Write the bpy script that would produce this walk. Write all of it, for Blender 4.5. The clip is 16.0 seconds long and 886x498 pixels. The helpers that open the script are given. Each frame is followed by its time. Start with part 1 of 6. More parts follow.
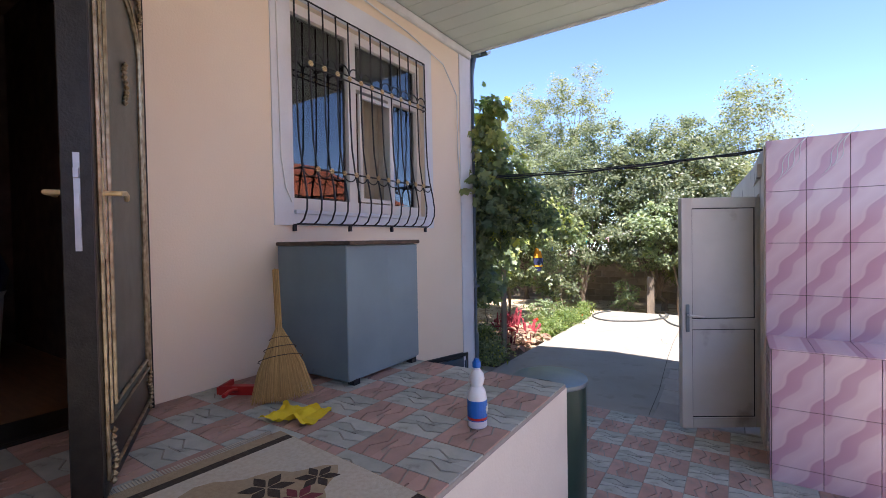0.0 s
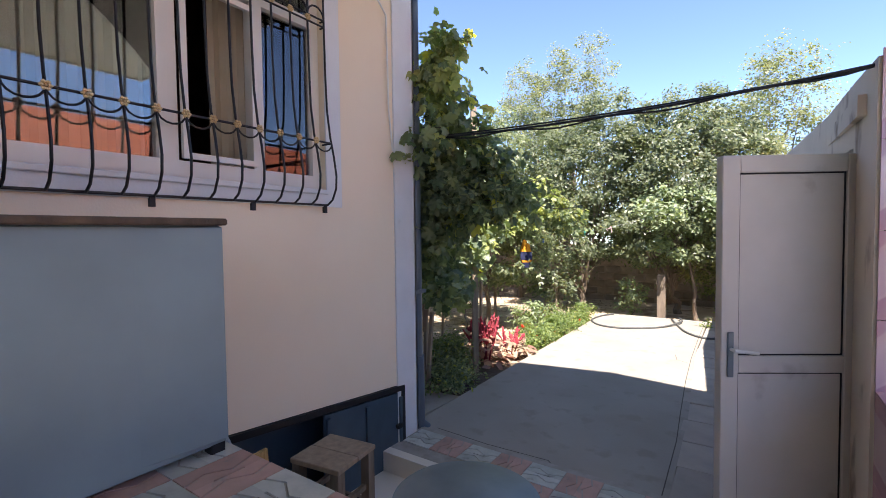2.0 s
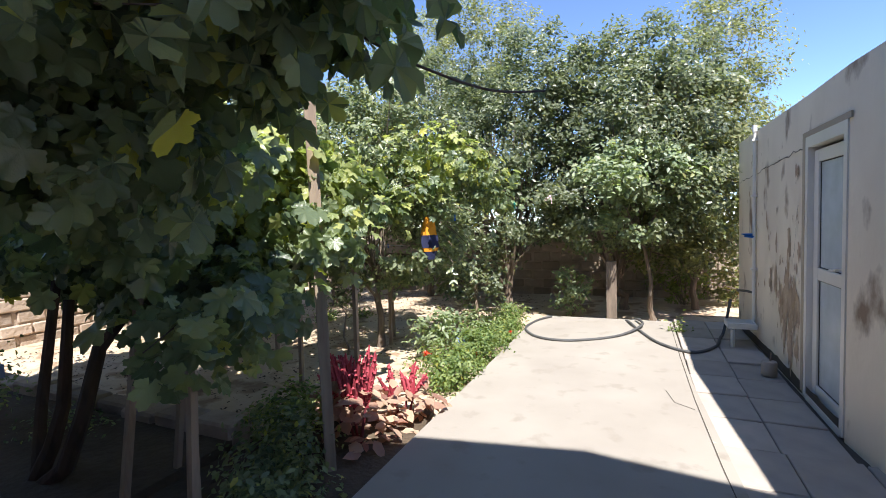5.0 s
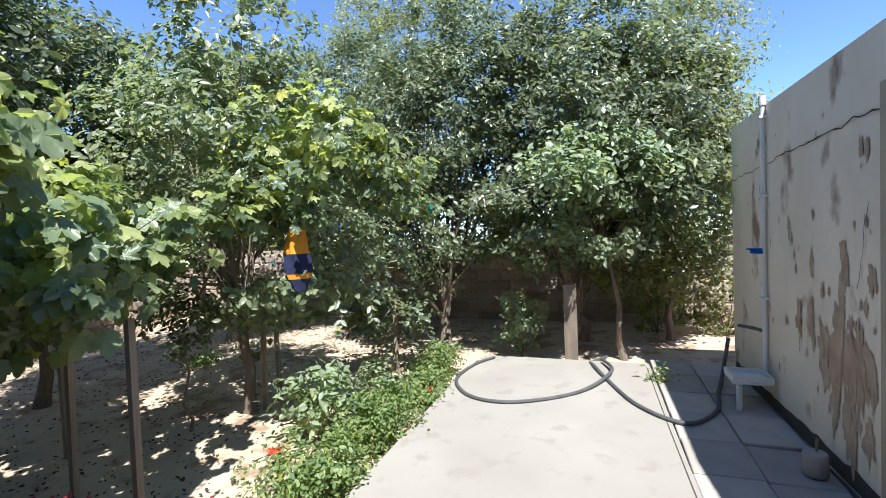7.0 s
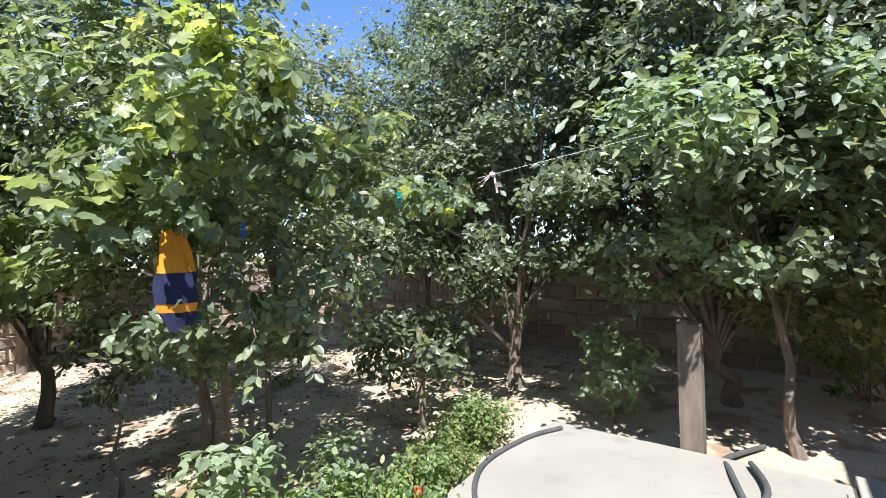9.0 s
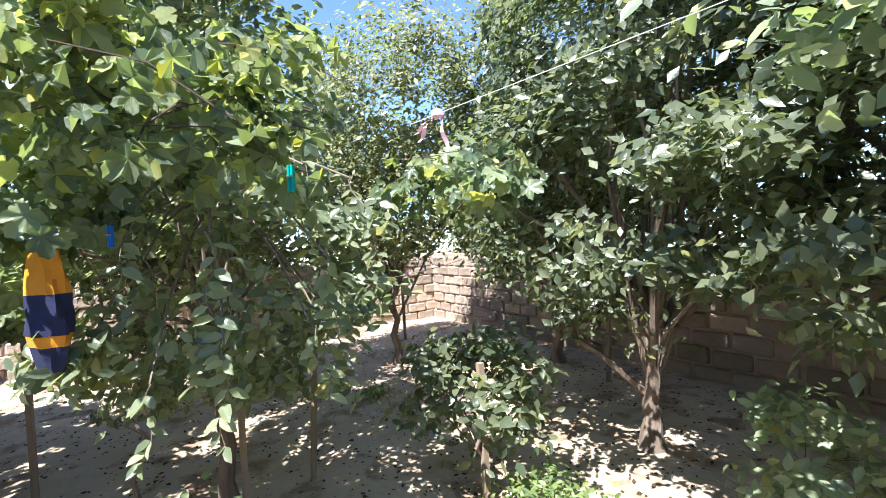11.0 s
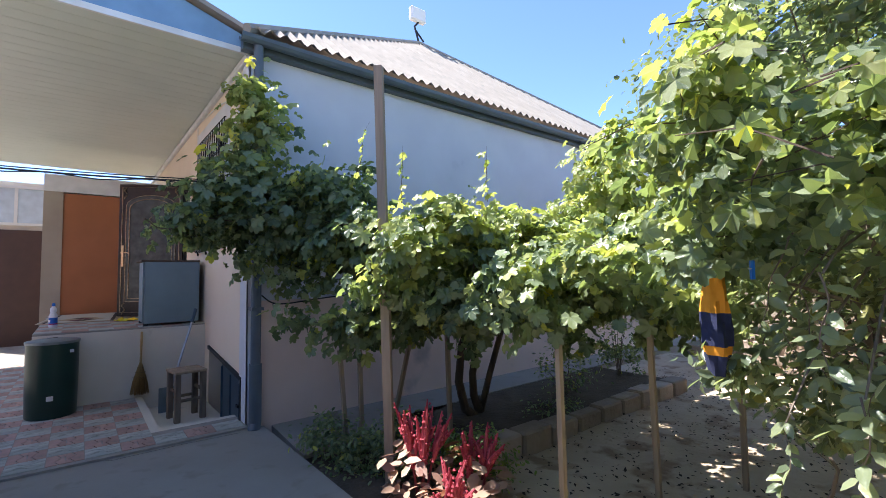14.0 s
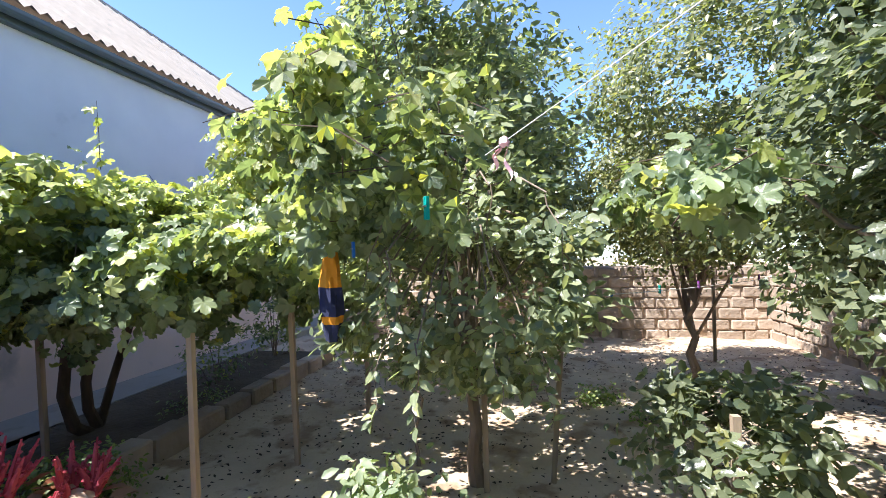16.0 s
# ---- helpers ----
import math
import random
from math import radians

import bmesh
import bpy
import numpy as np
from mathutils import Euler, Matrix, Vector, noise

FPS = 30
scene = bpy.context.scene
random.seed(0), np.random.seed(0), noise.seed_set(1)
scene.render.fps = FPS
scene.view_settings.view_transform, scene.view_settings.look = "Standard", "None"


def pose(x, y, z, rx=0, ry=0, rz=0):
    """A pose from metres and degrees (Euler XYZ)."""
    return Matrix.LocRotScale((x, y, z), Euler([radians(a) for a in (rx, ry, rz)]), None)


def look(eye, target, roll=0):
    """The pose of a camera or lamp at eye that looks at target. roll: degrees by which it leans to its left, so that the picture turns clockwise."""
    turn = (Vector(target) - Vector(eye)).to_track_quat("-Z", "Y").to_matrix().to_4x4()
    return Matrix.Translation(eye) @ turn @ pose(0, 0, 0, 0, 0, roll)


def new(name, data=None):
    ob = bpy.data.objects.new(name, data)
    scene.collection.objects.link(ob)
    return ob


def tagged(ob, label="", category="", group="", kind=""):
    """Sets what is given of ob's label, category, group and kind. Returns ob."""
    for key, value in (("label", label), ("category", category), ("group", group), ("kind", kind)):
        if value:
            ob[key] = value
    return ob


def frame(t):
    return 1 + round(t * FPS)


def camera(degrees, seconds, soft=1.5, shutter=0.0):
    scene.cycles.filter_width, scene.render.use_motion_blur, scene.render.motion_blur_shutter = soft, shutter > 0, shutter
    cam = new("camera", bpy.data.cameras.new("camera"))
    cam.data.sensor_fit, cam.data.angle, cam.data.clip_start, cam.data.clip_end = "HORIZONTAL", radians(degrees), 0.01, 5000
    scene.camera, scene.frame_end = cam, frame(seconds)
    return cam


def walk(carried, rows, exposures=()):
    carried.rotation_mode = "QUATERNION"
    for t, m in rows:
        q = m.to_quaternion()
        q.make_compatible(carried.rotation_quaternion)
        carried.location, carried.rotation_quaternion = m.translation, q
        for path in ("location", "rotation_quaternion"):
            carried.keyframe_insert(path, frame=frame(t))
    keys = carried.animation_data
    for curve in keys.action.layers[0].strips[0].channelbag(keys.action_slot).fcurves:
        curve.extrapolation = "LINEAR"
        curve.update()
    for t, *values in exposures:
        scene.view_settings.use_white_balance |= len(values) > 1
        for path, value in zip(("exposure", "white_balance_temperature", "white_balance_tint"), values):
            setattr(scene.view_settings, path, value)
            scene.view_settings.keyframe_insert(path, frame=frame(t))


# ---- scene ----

cam = camera(89.4, 16.0, soft=0.9)
PATH = [
    (0, (2.59, -4.54, 1.721), (1.489, -2.871, 1.68), -1.0),
    (0.5, (2.542, -4.203, 1.73), (1.333, -2.611, 1.682), -1.5),
    (1, (2.451, -3.855, 1.686), (1.192, -2.302, 1.618), -1.6),
    (1.5, (2.342, -3.374, 1.684), (1.168, -1.757, 1.605), -1.2),
    (2, (2.292, -2.927, 1.667), (1.166, -1.275, 1.591), -0.7),
    (2.5, (2.229, -2.442, 1.631), (1.138, -0.769, 1.544), -0.5),
    (3, (2.125, -1.995, 1.635), (1.073, -0.297, 1.54), -0.1),
    (5.5, (1.196, 0.101, 1.444), (0.498, 1.972, 1.326), -2.2),
    (6, (1.164, 0.558, 1.448), (0.568, 2.465, 1.361), -2.1),
    (6.5, (1.203, 0.965, 1.439), (0.62, 2.877, 1.372), -2.5),
    (7, (1.239, 1.401, 1.434), (0.584, 3.289, 1.357), -2.4),
    (7.5, (1.239, 1.851, 1.454), (0.539, 3.722, 1.363), -1.9),
    (8, (1.289, 2.26, 1.489), (0.441, 4.068, 1.393), -2.3),
    (8.5, (1.424, 2.738, 1.412), (0.349, 4.424, 1.351), -2.5),
    (11, (1.222, 4.498, 1.424), (-0.506, 5.505, 1.39), -3.2),
    (11.5, (1.177, 4.664, 1.47), (-0.819, 4.793, 1.483), -2.1),
    (12, (1.12, 4.665, 1.489), (-0.813, 4.156, 1.547), -1.3),
    (12.5, (1.119, 4.713, 1.511), (-0.617, 3.724, 1.6), -0.6),
    (13, (1.207, 4.835, 1.501), (-0.25, 3.47, 1.611), -0.2),
    (13.5, (1.3, 4.896, 1.497), (0.026, 3.358, 1.604), -0.5),
    (14, (1.354, 4.868, 1.5), (0.095, 3.318, 1.61), -0.7),
    (14.5, (1.389, 4.84, 1.514), (-0.077, 3.483, 1.616), -1.1),
    (15, (1.409, 4.858, 1.498), (-0.28, 3.791, 1.58), -1.6),
    (15.5, (1.37, 4.909, 1.482), (-0.496, 4.19, 1.513), -1.5),
    (16, (1.296, 5.049, 1.487), (-0.671, 4.687, 1.493), -1.5),
]
walk(cam, [(t, look(eye, target, roll)) for t, eye, target, roll in PATH],
     exposures=[(0, 1.95, 6450, 16), (3, 1.82, 6900, 16), (5.5, 1.45, 6200, 11), (8.5, 1.4, 5900, 8), (11, 2.0, 6000, 13), (12.3, 1.95, 6200, 12), (14, 1.85, 6250, 13), (16, 1.95, 6250, 13)])
# ---- world and sun ----
SUN_DIR = Vector((0.31, -0.50, 1.0)).normalized()      # towards the sun
sun = new("sun", bpy.data.lights.new("sun", "SUN"))
sun.data.energy, sun.data.angle, sun.data.color = 4.0, radians(0.55), (1.0, 0.965, 0.9)
sun.matrix_world = look(SUN_DIR * 40, (0, 0, 0))
world = bpy.data.worlds.new("world")
scene.world = world
world.use_nodes = True
wn = world.node_tree.nodes
sky = wn.new("ShaderNodeTexSky")
sky.sky_type, sky.sun_disc = "NISHITA", False
sky.sun_elevation = math.asin(SUN_DIR.z)
sky.sun_rotation = math.atan2(SUN_DIR.x, SUN_DIR.y)
sky.air_density, sky.dust_density, sky.ozone_density = 0.75, 0.0, 3.5
sky.altitude = 2500
wn["Background"].inputs["Strength"].default_value = 0.14

world.node_tree.links.new(sky.outputs[0], wn["Background"].inputs["Color"])


# ---- materials ----
def mat(name, color, color2=None, scale=4.0, detail=8.0, rough=0.8, metal=0.0, bump=0.2, bump_scale=60.0, bump_dist=0.004,
        spec=0.4, stain=None, stain_scale=1.2, stain_at=0.6, island=0.0, stretch=(1, 1, 1)):
    """Two-scale procedural surface: base mix, stains, fine relief."""
    m = bpy.data.materials.new(name)
    m.use_nodes = True
    n, l = m.node_tree.nodes, m.node_tree.links
    b = n["Principled BSDF"]
    b.inputs["Roughness"].default_value = rough
    b.inputs["Metallic"].default_value = metal
    b.inputs["Specular IOR Level"].default_value = spec
    tc = n.new("ShaderNodeTexCoord")
    mp = n.new("ShaderNodeMapping")
    mp.inputs["Scale"].default_value = stretch
    l.new(tc.outputs["Object"], mp.inputs["Vector"])
    t1 = n.new("ShaderNodeTexNoise")
    t1.inputs["Scale"].default_value, t1.inputs["Detail"].default_value = scale, detail
    l.new(mp.outputs[0], t1.inputs["Vector"])
    color2 = color2 or tuple(c * 0.8 for c in color)
    mix = n.new("ShaderNodeMix")
    mix.data_type = "RGBA"
    mix.inputs["A"].default_value, mix.inputs["B"].default_value = (*color, 1), (*color2, 1)
    ramp = n.new("ShaderNodeMapRange")
    ramp.inputs["From Min"].default_value, ramp.inputs["From Max"].default_value = 0.32, 0.68
    l.new(t1.outputs["Fac"], ramp.inputs["Value"])
    l.new(ramp.outputs[0], mix.inputs["Factor"])
    out = mix.outputs["Result"]
    if stain:
        t3 = n.new("ShaderNodeTexNoise")
        t3.inputs["Scale"].default_value, t3.inputs["Detail"].default_value = stain_scale, 12
        l.new(mp.outputs[0], t3.inputs["Vector"])
        r3 = n.new("ShaderNodeMapRange")
        r3.inputs["From Min"].default_value, r3.inputs["From Max"].default_value = stain_at, stain_at + 0.1
        l.new(t3.outputs["Fac"], r3.inputs["Value"])
        m3 = n.new("ShaderNodeMix")
        m3.data_type = "RGBA"
        m3.inputs["B"].default_value = (*stain, 1)
        l.new(r3.outputs[0], m3.inputs["Factor"])
        l.new(out, m3.inputs["A"])
        out = m3.outputs["Result"]
    if island:
        g = n.new("ShaderNodeNewGeometry")
        oi = n.new("ShaderNodeObjectInfo")
        ad = n.new("ShaderNodeMath")
        ad.operation = "ADD"
        l.new(g.outputs["Random Per Island"], ad.inputs[0])
        l.new(oi.outputs["Random"], ad.inputs[1])
        fr = n.new("ShaderNodeMath")
        fr.operation = "FRACT"
        l.new(ad.outputs[0], fr.inputs[0])
        mr = n.new("ShaderNodeMapRange")
        mr.inputs["To Min"].default_value, mr.inputs["To Max"].default_value = 1 - island, 1 + island
        l.new(fr.outputs[0], mr.inputs["Value"])
        hs = n.new("ShaderNodeHueSaturation")
        l.new(mr.outputs[0], hs.inputs["Value"])
        l.new(out, hs.inputs["Color"])
        out = hs.outputs[0]
    l.new(out, b.inputs["Base Color"])
    if bump:
        t2 = n.new("ShaderNodeTexNoise")
        t2.inputs["Scale"].default_value, t2.inputs["Detail"].default_value = bump_scale, 6
        l.new(mp.outputs[0], t2.inputs["Vector"])
        bp = n.new("ShaderNodeBump")
        bp.inputs["Strength"].default_value, bp.inputs["Distance"].default_value = bump, bump_dist
        l.new(t2.outputs["Fac"], bp.inputs["Height"])
        l.new(bp.outputs[0], b.inputs["Normal"])
    return m


def leaf_mat(name, dark, light, trans, rough=0.45, through_share=0.35, old=None):
    """Leaf: a glossy face, light let through, each leaf its own green."""
    m = bpy.data.materials.new(name)
    m.use_nodes = True
    n, l = m.node_tree.nodes, m.node_tree.links
    b, out = n["Principled BSDF"], n["Material Output"]
    g = n.new("ShaderNodeNewGeometry")
    ramp = n.new("ShaderNodeValToRGB")
    ramp.color_ramp.elements[0].color, ramp.color_ramp.elements[1].color = (*dark, 1), (*light, 1)
    ramp.color_ramp.elements[1].position = 0.93
    if old:
        e = ramp.color_ramp.elements.new(1.0)
        e.color = (*old, 1)
    oi = n.new("ShaderNodeObjectInfo")
    ad = n.new("ShaderNodeMath")
    ad.operation = "ADD"
    fc = n.new("ShaderNodeMath")
    fc.operation = "FRACT"
    l.new(g.outputs["Random Per Island"], ad.inputs[0])
    l.new(oi.outputs["Random"], ad.inputs[1])
    l.new(ad.outputs[0], fc.inputs[0])
    l.new(fc.outputs[0], ramp.inputs["Fac"])
    tc = n.new("ShaderNodeTexCoord")
    no = n.new("ShaderNodeTexNoise")
    no.inputs["Scale"].default_value = 1.3
    l.new(tc.outputs["Object"], no.inputs["Vector"])
    mr = n.new("ShaderNodeMapRange")
    mr.inputs["To Min"].default_value, mr.inputs["To Max"].default_value = 0.7, 1.35
    l.new(no.outputs["Fac"], mr.inputs["Value"])
    hs = n.new("ShaderNodeHueSaturation")
    l.new(mr.outputs[0], hs.inputs["Value"])
    l.new(ramp.outputs[0], hs.inputs["Color"])
    l.new(hs.outputs[0], b.inputs["Base Color"])
    b.inputs["Roughness"].default_value = rough
    b.inputs["Specular IOR Level"].default_value = 0.5
    fine = n.new("ShaderNodeTexNoise")
    fine.inputs["Scale"].default_value, fine.inputs["Detail"].default_value = 55, 3
    l.new(tc.outputs["Object"], fine.inputs["Vector"])
    bp = n.new("ShaderNodeBump")
    bp.inputs["Strength"].default_value, bp.inputs["Distance"].default_value = 0.5, 0.006
    l.new(fine.outputs["Fac"], bp.inputs["Height"])
    l.new(bp.outputs[0], b.inputs["Normal"])
    tr = n.new("ShaderNodeBsdfTranslucent")
    tm = n.new("ShaderNodeMix")
    tm.data_type = "RGBA"
    tm.blend_type = "MULTIPLY"
    tm.inputs["Factor"].default_value = 1.0
    tm.inputs["B"].default_value = (*trans, 1)
    l.new(hs.outputs[0], tm.inputs["A"])
    l.new(tm.outputs["Result"], tr.inputs["Color"])
    mx = n.new("ShaderNodeMixShader")
    mx.inputs[0].default_value = through_share
    l.new(b.outputs[0], mx.inputs[1])
    l.new(tr.outputs[0], mx.inputs[2])
    l.new(mx.outputs[0], out.inputs["Surface"])
    return m


def glass_mat(name, tint=(0.9, 0.95, 0.95)):
    m = bpy.data.materials.new(name)
    m.use_nodes = True
    n, l = m.node_tree.nodes, m.node_tree.links
    gl, tp, fr, mx = n.new("ShaderNodeBsdfGlossy"), n.new("ShaderNodeBsdfTransparent"), n.new("ShaderNodeFresnel"), n.new("ShaderNodeMixShader")
    gl.inputs["Roughness"].default_value = 0.01
    tp.inputs["Color"].default_value = (*tint, 1)
    fr.inputs["IOR"].default_value = 2.1
    l.new(fr.outputs[0], mx.inputs[0])
    l.new(tp.outputs[0], mx.inputs[1])
    l.new(gl.outputs[0], mx.inputs[2])
    l.new(mx.outputs[0], n["Material Output"].inputs["Surface"])
    return m


M = {
    "peach": mat("peach_plaster", (0.8, 0.685, 0.53), (0.75, 0.635, 0.485), 1.2, rough=0.9, bump=0.25, bump_scale=90, stain=(0.6, 0.43, 0.34), stain_scale=1.6, stain_at=0.7),
    "white": mat("white_plaster", (0.68, 0.7, 0.72), (0.6, 0.62, 0.64), 3, rough=0.9, bump=0.3, bump_scale=60, stain=(0.45, 0.44, 0.42), stain_scale=3, stain_at=0.66),
    "bluewhite": mat("pale_blue_plaster", (0.6, 0.62, 0.67), (0.54, 0.56, 0.62), 1.5, rough=0.92, bump=0.3, bump_scale=70, stain=(0.44, 0.46, 0.52), stain_scale=1.5, stain_at=0.66),
    "pinkwash": mat("dusty_pink_plaster", (0.78, 0.62, 0.55), (0.7, 0.55, 0.48), 1.5, rough=0.92, bump=0.3, bump_scale=70, stain=(0.42, 0.36, 0.34), stain_scale=1.2, stain_at=0.62),
    "peeling": mat("peeling_plaster", (0.76, 0.68, 0.57), (0.68, 0.6, 0.5), 2.5, rough=0.92, bump=0.6, bump_scale=25, stain=(0.26, 0.19, 0.14), stain_scale=3.2, stain_at=0.6, stretch=(1, 1, 0.6)),
    "brownblot": mat("bare_brown_render", (0.34, 0.25, 0.18), (0.46, 0.36, 0.27), 9, rough=0.95, bump=0.6, bump_scale=40),
    "terrwall": mat("cream_render", (0.74, 0.68, 0.58), (0.66, 0.6, 0.51), 2, rough=0.9, bump=0.3, stain=(0.42, 0.38, 0.33), stain_scale=2.5, stain_at=0.64),
    "soffit": mat("pale_green_panels", (0.6, 0.65, 0.57), (0.56, 0.61, 0.53), 2, rough=0.45, bump=0.0),
    "softrim": mat("white_trim", (0.75, 0.76, 0.74), None, 4, rough=0.5, bump=0.0),
    "bluetin": mat("blue_sheet_metal", (0.2, 0.34, 0.5), (0.16, 0.28, 0.42), 4, rough=0.5, bump=0.05),
    "greypaint": mat("slate_grey_paint", (0.18, 0.255, 0.285), (0.15, 0.21, 0.235), 3, rough=0.42, bump=0.12, bump_scale=25, stain=(0.08, 0.08, 0.09), stain_scale=5, stain_at=0.72),
    "darkblue": mat("dark_blue_enamel", (0.05, 0.085, 0.12), (0.04, 0.065, 0.09), 5, rough=0.4, bump=0.1),
    "iron": mat("black_wrought_iron", (0.018, 0.018, 0.02), None, 20, rough=0.45, metal=0.3, bump=0.2),
    "brass": mat("worn_brass", (0.75, 0.58, 0.33), (0.55, 0.4, 0.2), 30, rough=0.42, metal=0.55, bump=0.1),
    "steel": mat("bright_steel", (0.5, 0.5, 0.52), None, 20, rough=0.4, metal=0.8, bump=0.05),
    "pvc": mat("white_pvc", (0.72, 0.7, 0.66), (0.66, 0.64, 0.6), 3, rough=0.35, bump=0.0, stain=(0.5, 0.47, 0.42), stain_scale=4, stain_at=0.74),
    "oldpvc": mat("dirty_white_pvc", (0.6, 0.555, 0.5), (0.53, 0.49, 0.44), 3, rough=0.45, bump=0.05, stain=(0.36, 0.31, 0.26), stain_scale=3, stain_at=0.62),
    "gasket": mat("black_rubber", (0.02, 0.02, 0.02), None, 9, rough=0.7, bump=0.0),
    "doorskin": mat("dark_bronze_door", (0.03, 0.025, 0.02), (0.018, 0.015, 0.012), 25, rough=0.36, metal=0.3, bump=0.3, bump_scale=120),
    "doorpanel": mat("mottled_door_panel", (0.07, 0.085, 0.075), (0.02, 0.026, 0.024), 9, rough=0.35, metal=0.2, bump=0.3, bump_scale=150),
    "goldtrim": mat("antique_gold_trim", (0.5, 0.41, 0.27), (0.22, 0.16, 0.09), 30, rough=0.35, metal=0.7, bump=0.1),
    "darkroom": mat("dark_brown_wallpaper", (0.17, 0.105, 0.075), (0.1, 0.06, 0.045), 8, rough=0.8, bump=0.1),
    "floorboard": mat("orange_brown_boards", (0.34, 0.17, 0.08), (0.26, 0.13, 0.06), 5, rough=0.45, bump=0.05, stretch=(1, 8, 1)),
    "curtain": mat("cream_curtain", (0.5, 0.45, 0.35), (0.42, 0.37, 0.28), 3, rough=0.9, bump=0.1),
    "concrete": mat("pale_concrete", (0.325, 0.295, 0.255), (0.28, 0.25, 0.215), 1.4, rough=0.9, bump=0.35, bump_scale=45, stain=(0.265, 0.235, 0.2), stain_scale=5, stain_at=0.57),
    "soil": mat("dry_sandy_soil", (0.56, 0.44, 0.32), (0.44, 0.34, 0.24), 2.2, rough=0.97, bump=0.9, bump_scale=14, bump_dist=0.03, stain=(0.3, 0.205, 0.135), stain_scale=3.5, stain_at=0.53),
    "darksoil": mat("dark_bed_soil", (0.12, 0.09, 0.06), (0.08, 0.06, 0.04), 5, rough=0.97, bump=0.9, bump_scale=20, bump_dist=0.03),
    "tilered": mat("red_cement_tile", (0.47, 0.29, 0.235), (0.38, 0.245, 0.2), 12, rough=0.75, bump=0.25, bump_scale=90, stain=(0.27, 0.23, 0.2), stain_scale=9, stain_at=0.6, island=0.16),
    "tilegrey": mat("grey_cement_tile", (0.46, 0.46, 0.41), (0.36, 0.37, 0.33), 12, rough=0.75, bump=0.25, bump_scale=90, stain=(0.22, 0.2, 0.18), stain_scale=9, stain_at=0.6, island=0.16),
    "grout": mat("cement_grout", (0.36, 0.33, 0.29), (0.27, 0.245, 0.21), 10, rough=0.95, bump=0.4),
    "paver": mat("weathered_pavers", (0.42, 0.36, 0.31), (0.34, 0.3, 0.26), 5, rough=0.92, bump=0.4, stain=(0.22, 0.19, 0.16), stain_scale=2.5, stain_at=0.6, island=0.14),
    "dirtgap": mat("dark_joint", (0.09, 0.075, 0.06), None, 10, rough=0.97, bump=0.5),
    "stone": mat("rough_limestone_block", (0.43, 0.345, 0.275), (0.31, 0.245, 0.19), 4, rough=0.95, bump=0.9, bump_scale=18, bump_dist=0.02, island=0.28),
    "bark": mat("grey_brown_bark", (0.25, 0.195, 0.15), (0.14, 0.11, 0.085), 14, rough=0.95, bump=0.9, bump_scale=30, bump_dist=0.01, stretch=(1, 1, 0.25)),
    "vinebark": mat("dark_vine_bark", (0.12, 0.085, 0.06), (0.07, 0.05, 0.038), 14, rough=0.95, bump=0.9, bump_scale=40, bump_dist=0.01, stretch=(1, 1, 0.25)),
    "timber": mat("weathered_timber", (0.36, 0.28, 0.2), (0.25, 0.19, 0.14), 6, rough=0.85, bump=0.4, bump_scale=50, stretch=(4, 4, 0.3)),
    "asbestos": mat("corrugated_cement", (0.34, 0.3, 0.255), (0.27, 0.24, 0.205), 3, rough=0.95, bump=0.4, stain=(0.25, 0.23, 0.2), stain_scale=4, stain_at=0.6),
    "gutter": mat("blue_grey_gutter", (0.09, 0.125, 0.16), (0.075, 0.1, 0.13), 4, rough=0.45, bump=0.1),
    "binmat": mat("dark_green_enamel", (0.012, 0.045, 0.035), (0.01, 0.036, 0.028), 5, rough=0.35, bump=0.1),
    "lidmat": mat("galvanised_lid", (0.22, 0.27, 0.3), (0.16, 0.2, 0.22), 6, rough=0.4, metal=0.5, bump=0.1, stain=(0.12, 0.11, 0.1), stain_scale=8, stain_at=0.66),
    "straw": mat("broom_straw", (0.5, 0.33, 0.13), (0.36, 0.22, 0.08), 40, rough=0.8, bump=0.5, stretch=(6, 6, 0.4), island=0.25),
    "red": mat("red_plastic", (0.5, 0.02, 0.02), None, 6, rough=0.35, bump=0.0),
    "yellow": mat("yellow_cloth", (0.8, 0.62, 0.03), (0.7, 0.5, 0.02), 10, rough=0.9, bump=0.3),
    "orange": mat("amber_cloth", (0.75, 0.3, 0.02), (0.6, 0.22, 0.01), 10, rough=0.85, bump=0.3),
    "navy": mat("navy_cloth", (0.015, 0.018, 0.05), (0.02, 0.025, 0.07), 20, rough=0.9, bump=0.4),
    "bottle": mat("white_bottle_plastic", (0.78, 0.8, 0.82), None, 4, rough=0.3, bump=0.0),
    "bluerag": mat("faded_blue_cloth", (0.16, 0.26, 0.5), (0.1, 0.18, 0.4), 20, rough=0.9, bump=0.4),
    "bluep": mat("blue_plastic", (0.01, 0.13, 0.5), None, 4, rough=0.35, bump=0.0),
    "teal": mat("teal_plastic", (0.0, 0.35, 0.3), None, 4, rough=0.35, bump=0.0),
    "purple": mat("purple_plastic", (0.3, 0.08, 0.35), None, 4, rough=0.4, bump=0.0),
    "pinkcloth": mat("faded_pink_cloth", (0.75, 0.42, 0.45), (0.8, 0.55, 0.6), 20, rough=0.9, bump=0.3),
    "cord": mat("white_cord", (0.6, 0.6, 0.58), None, 10, rough=0.8, bump=0.0),
    "cable": mat("black_cable", (0.02, 0.022, 0.025), None, 10, rough=0.5, bump=0.0),
    "hose": mat("grey_rubber_hose", (0.1, 0.1, 0.1), (0.07, 0.07, 0.07), 10, rough=0.55, bump=0.1),
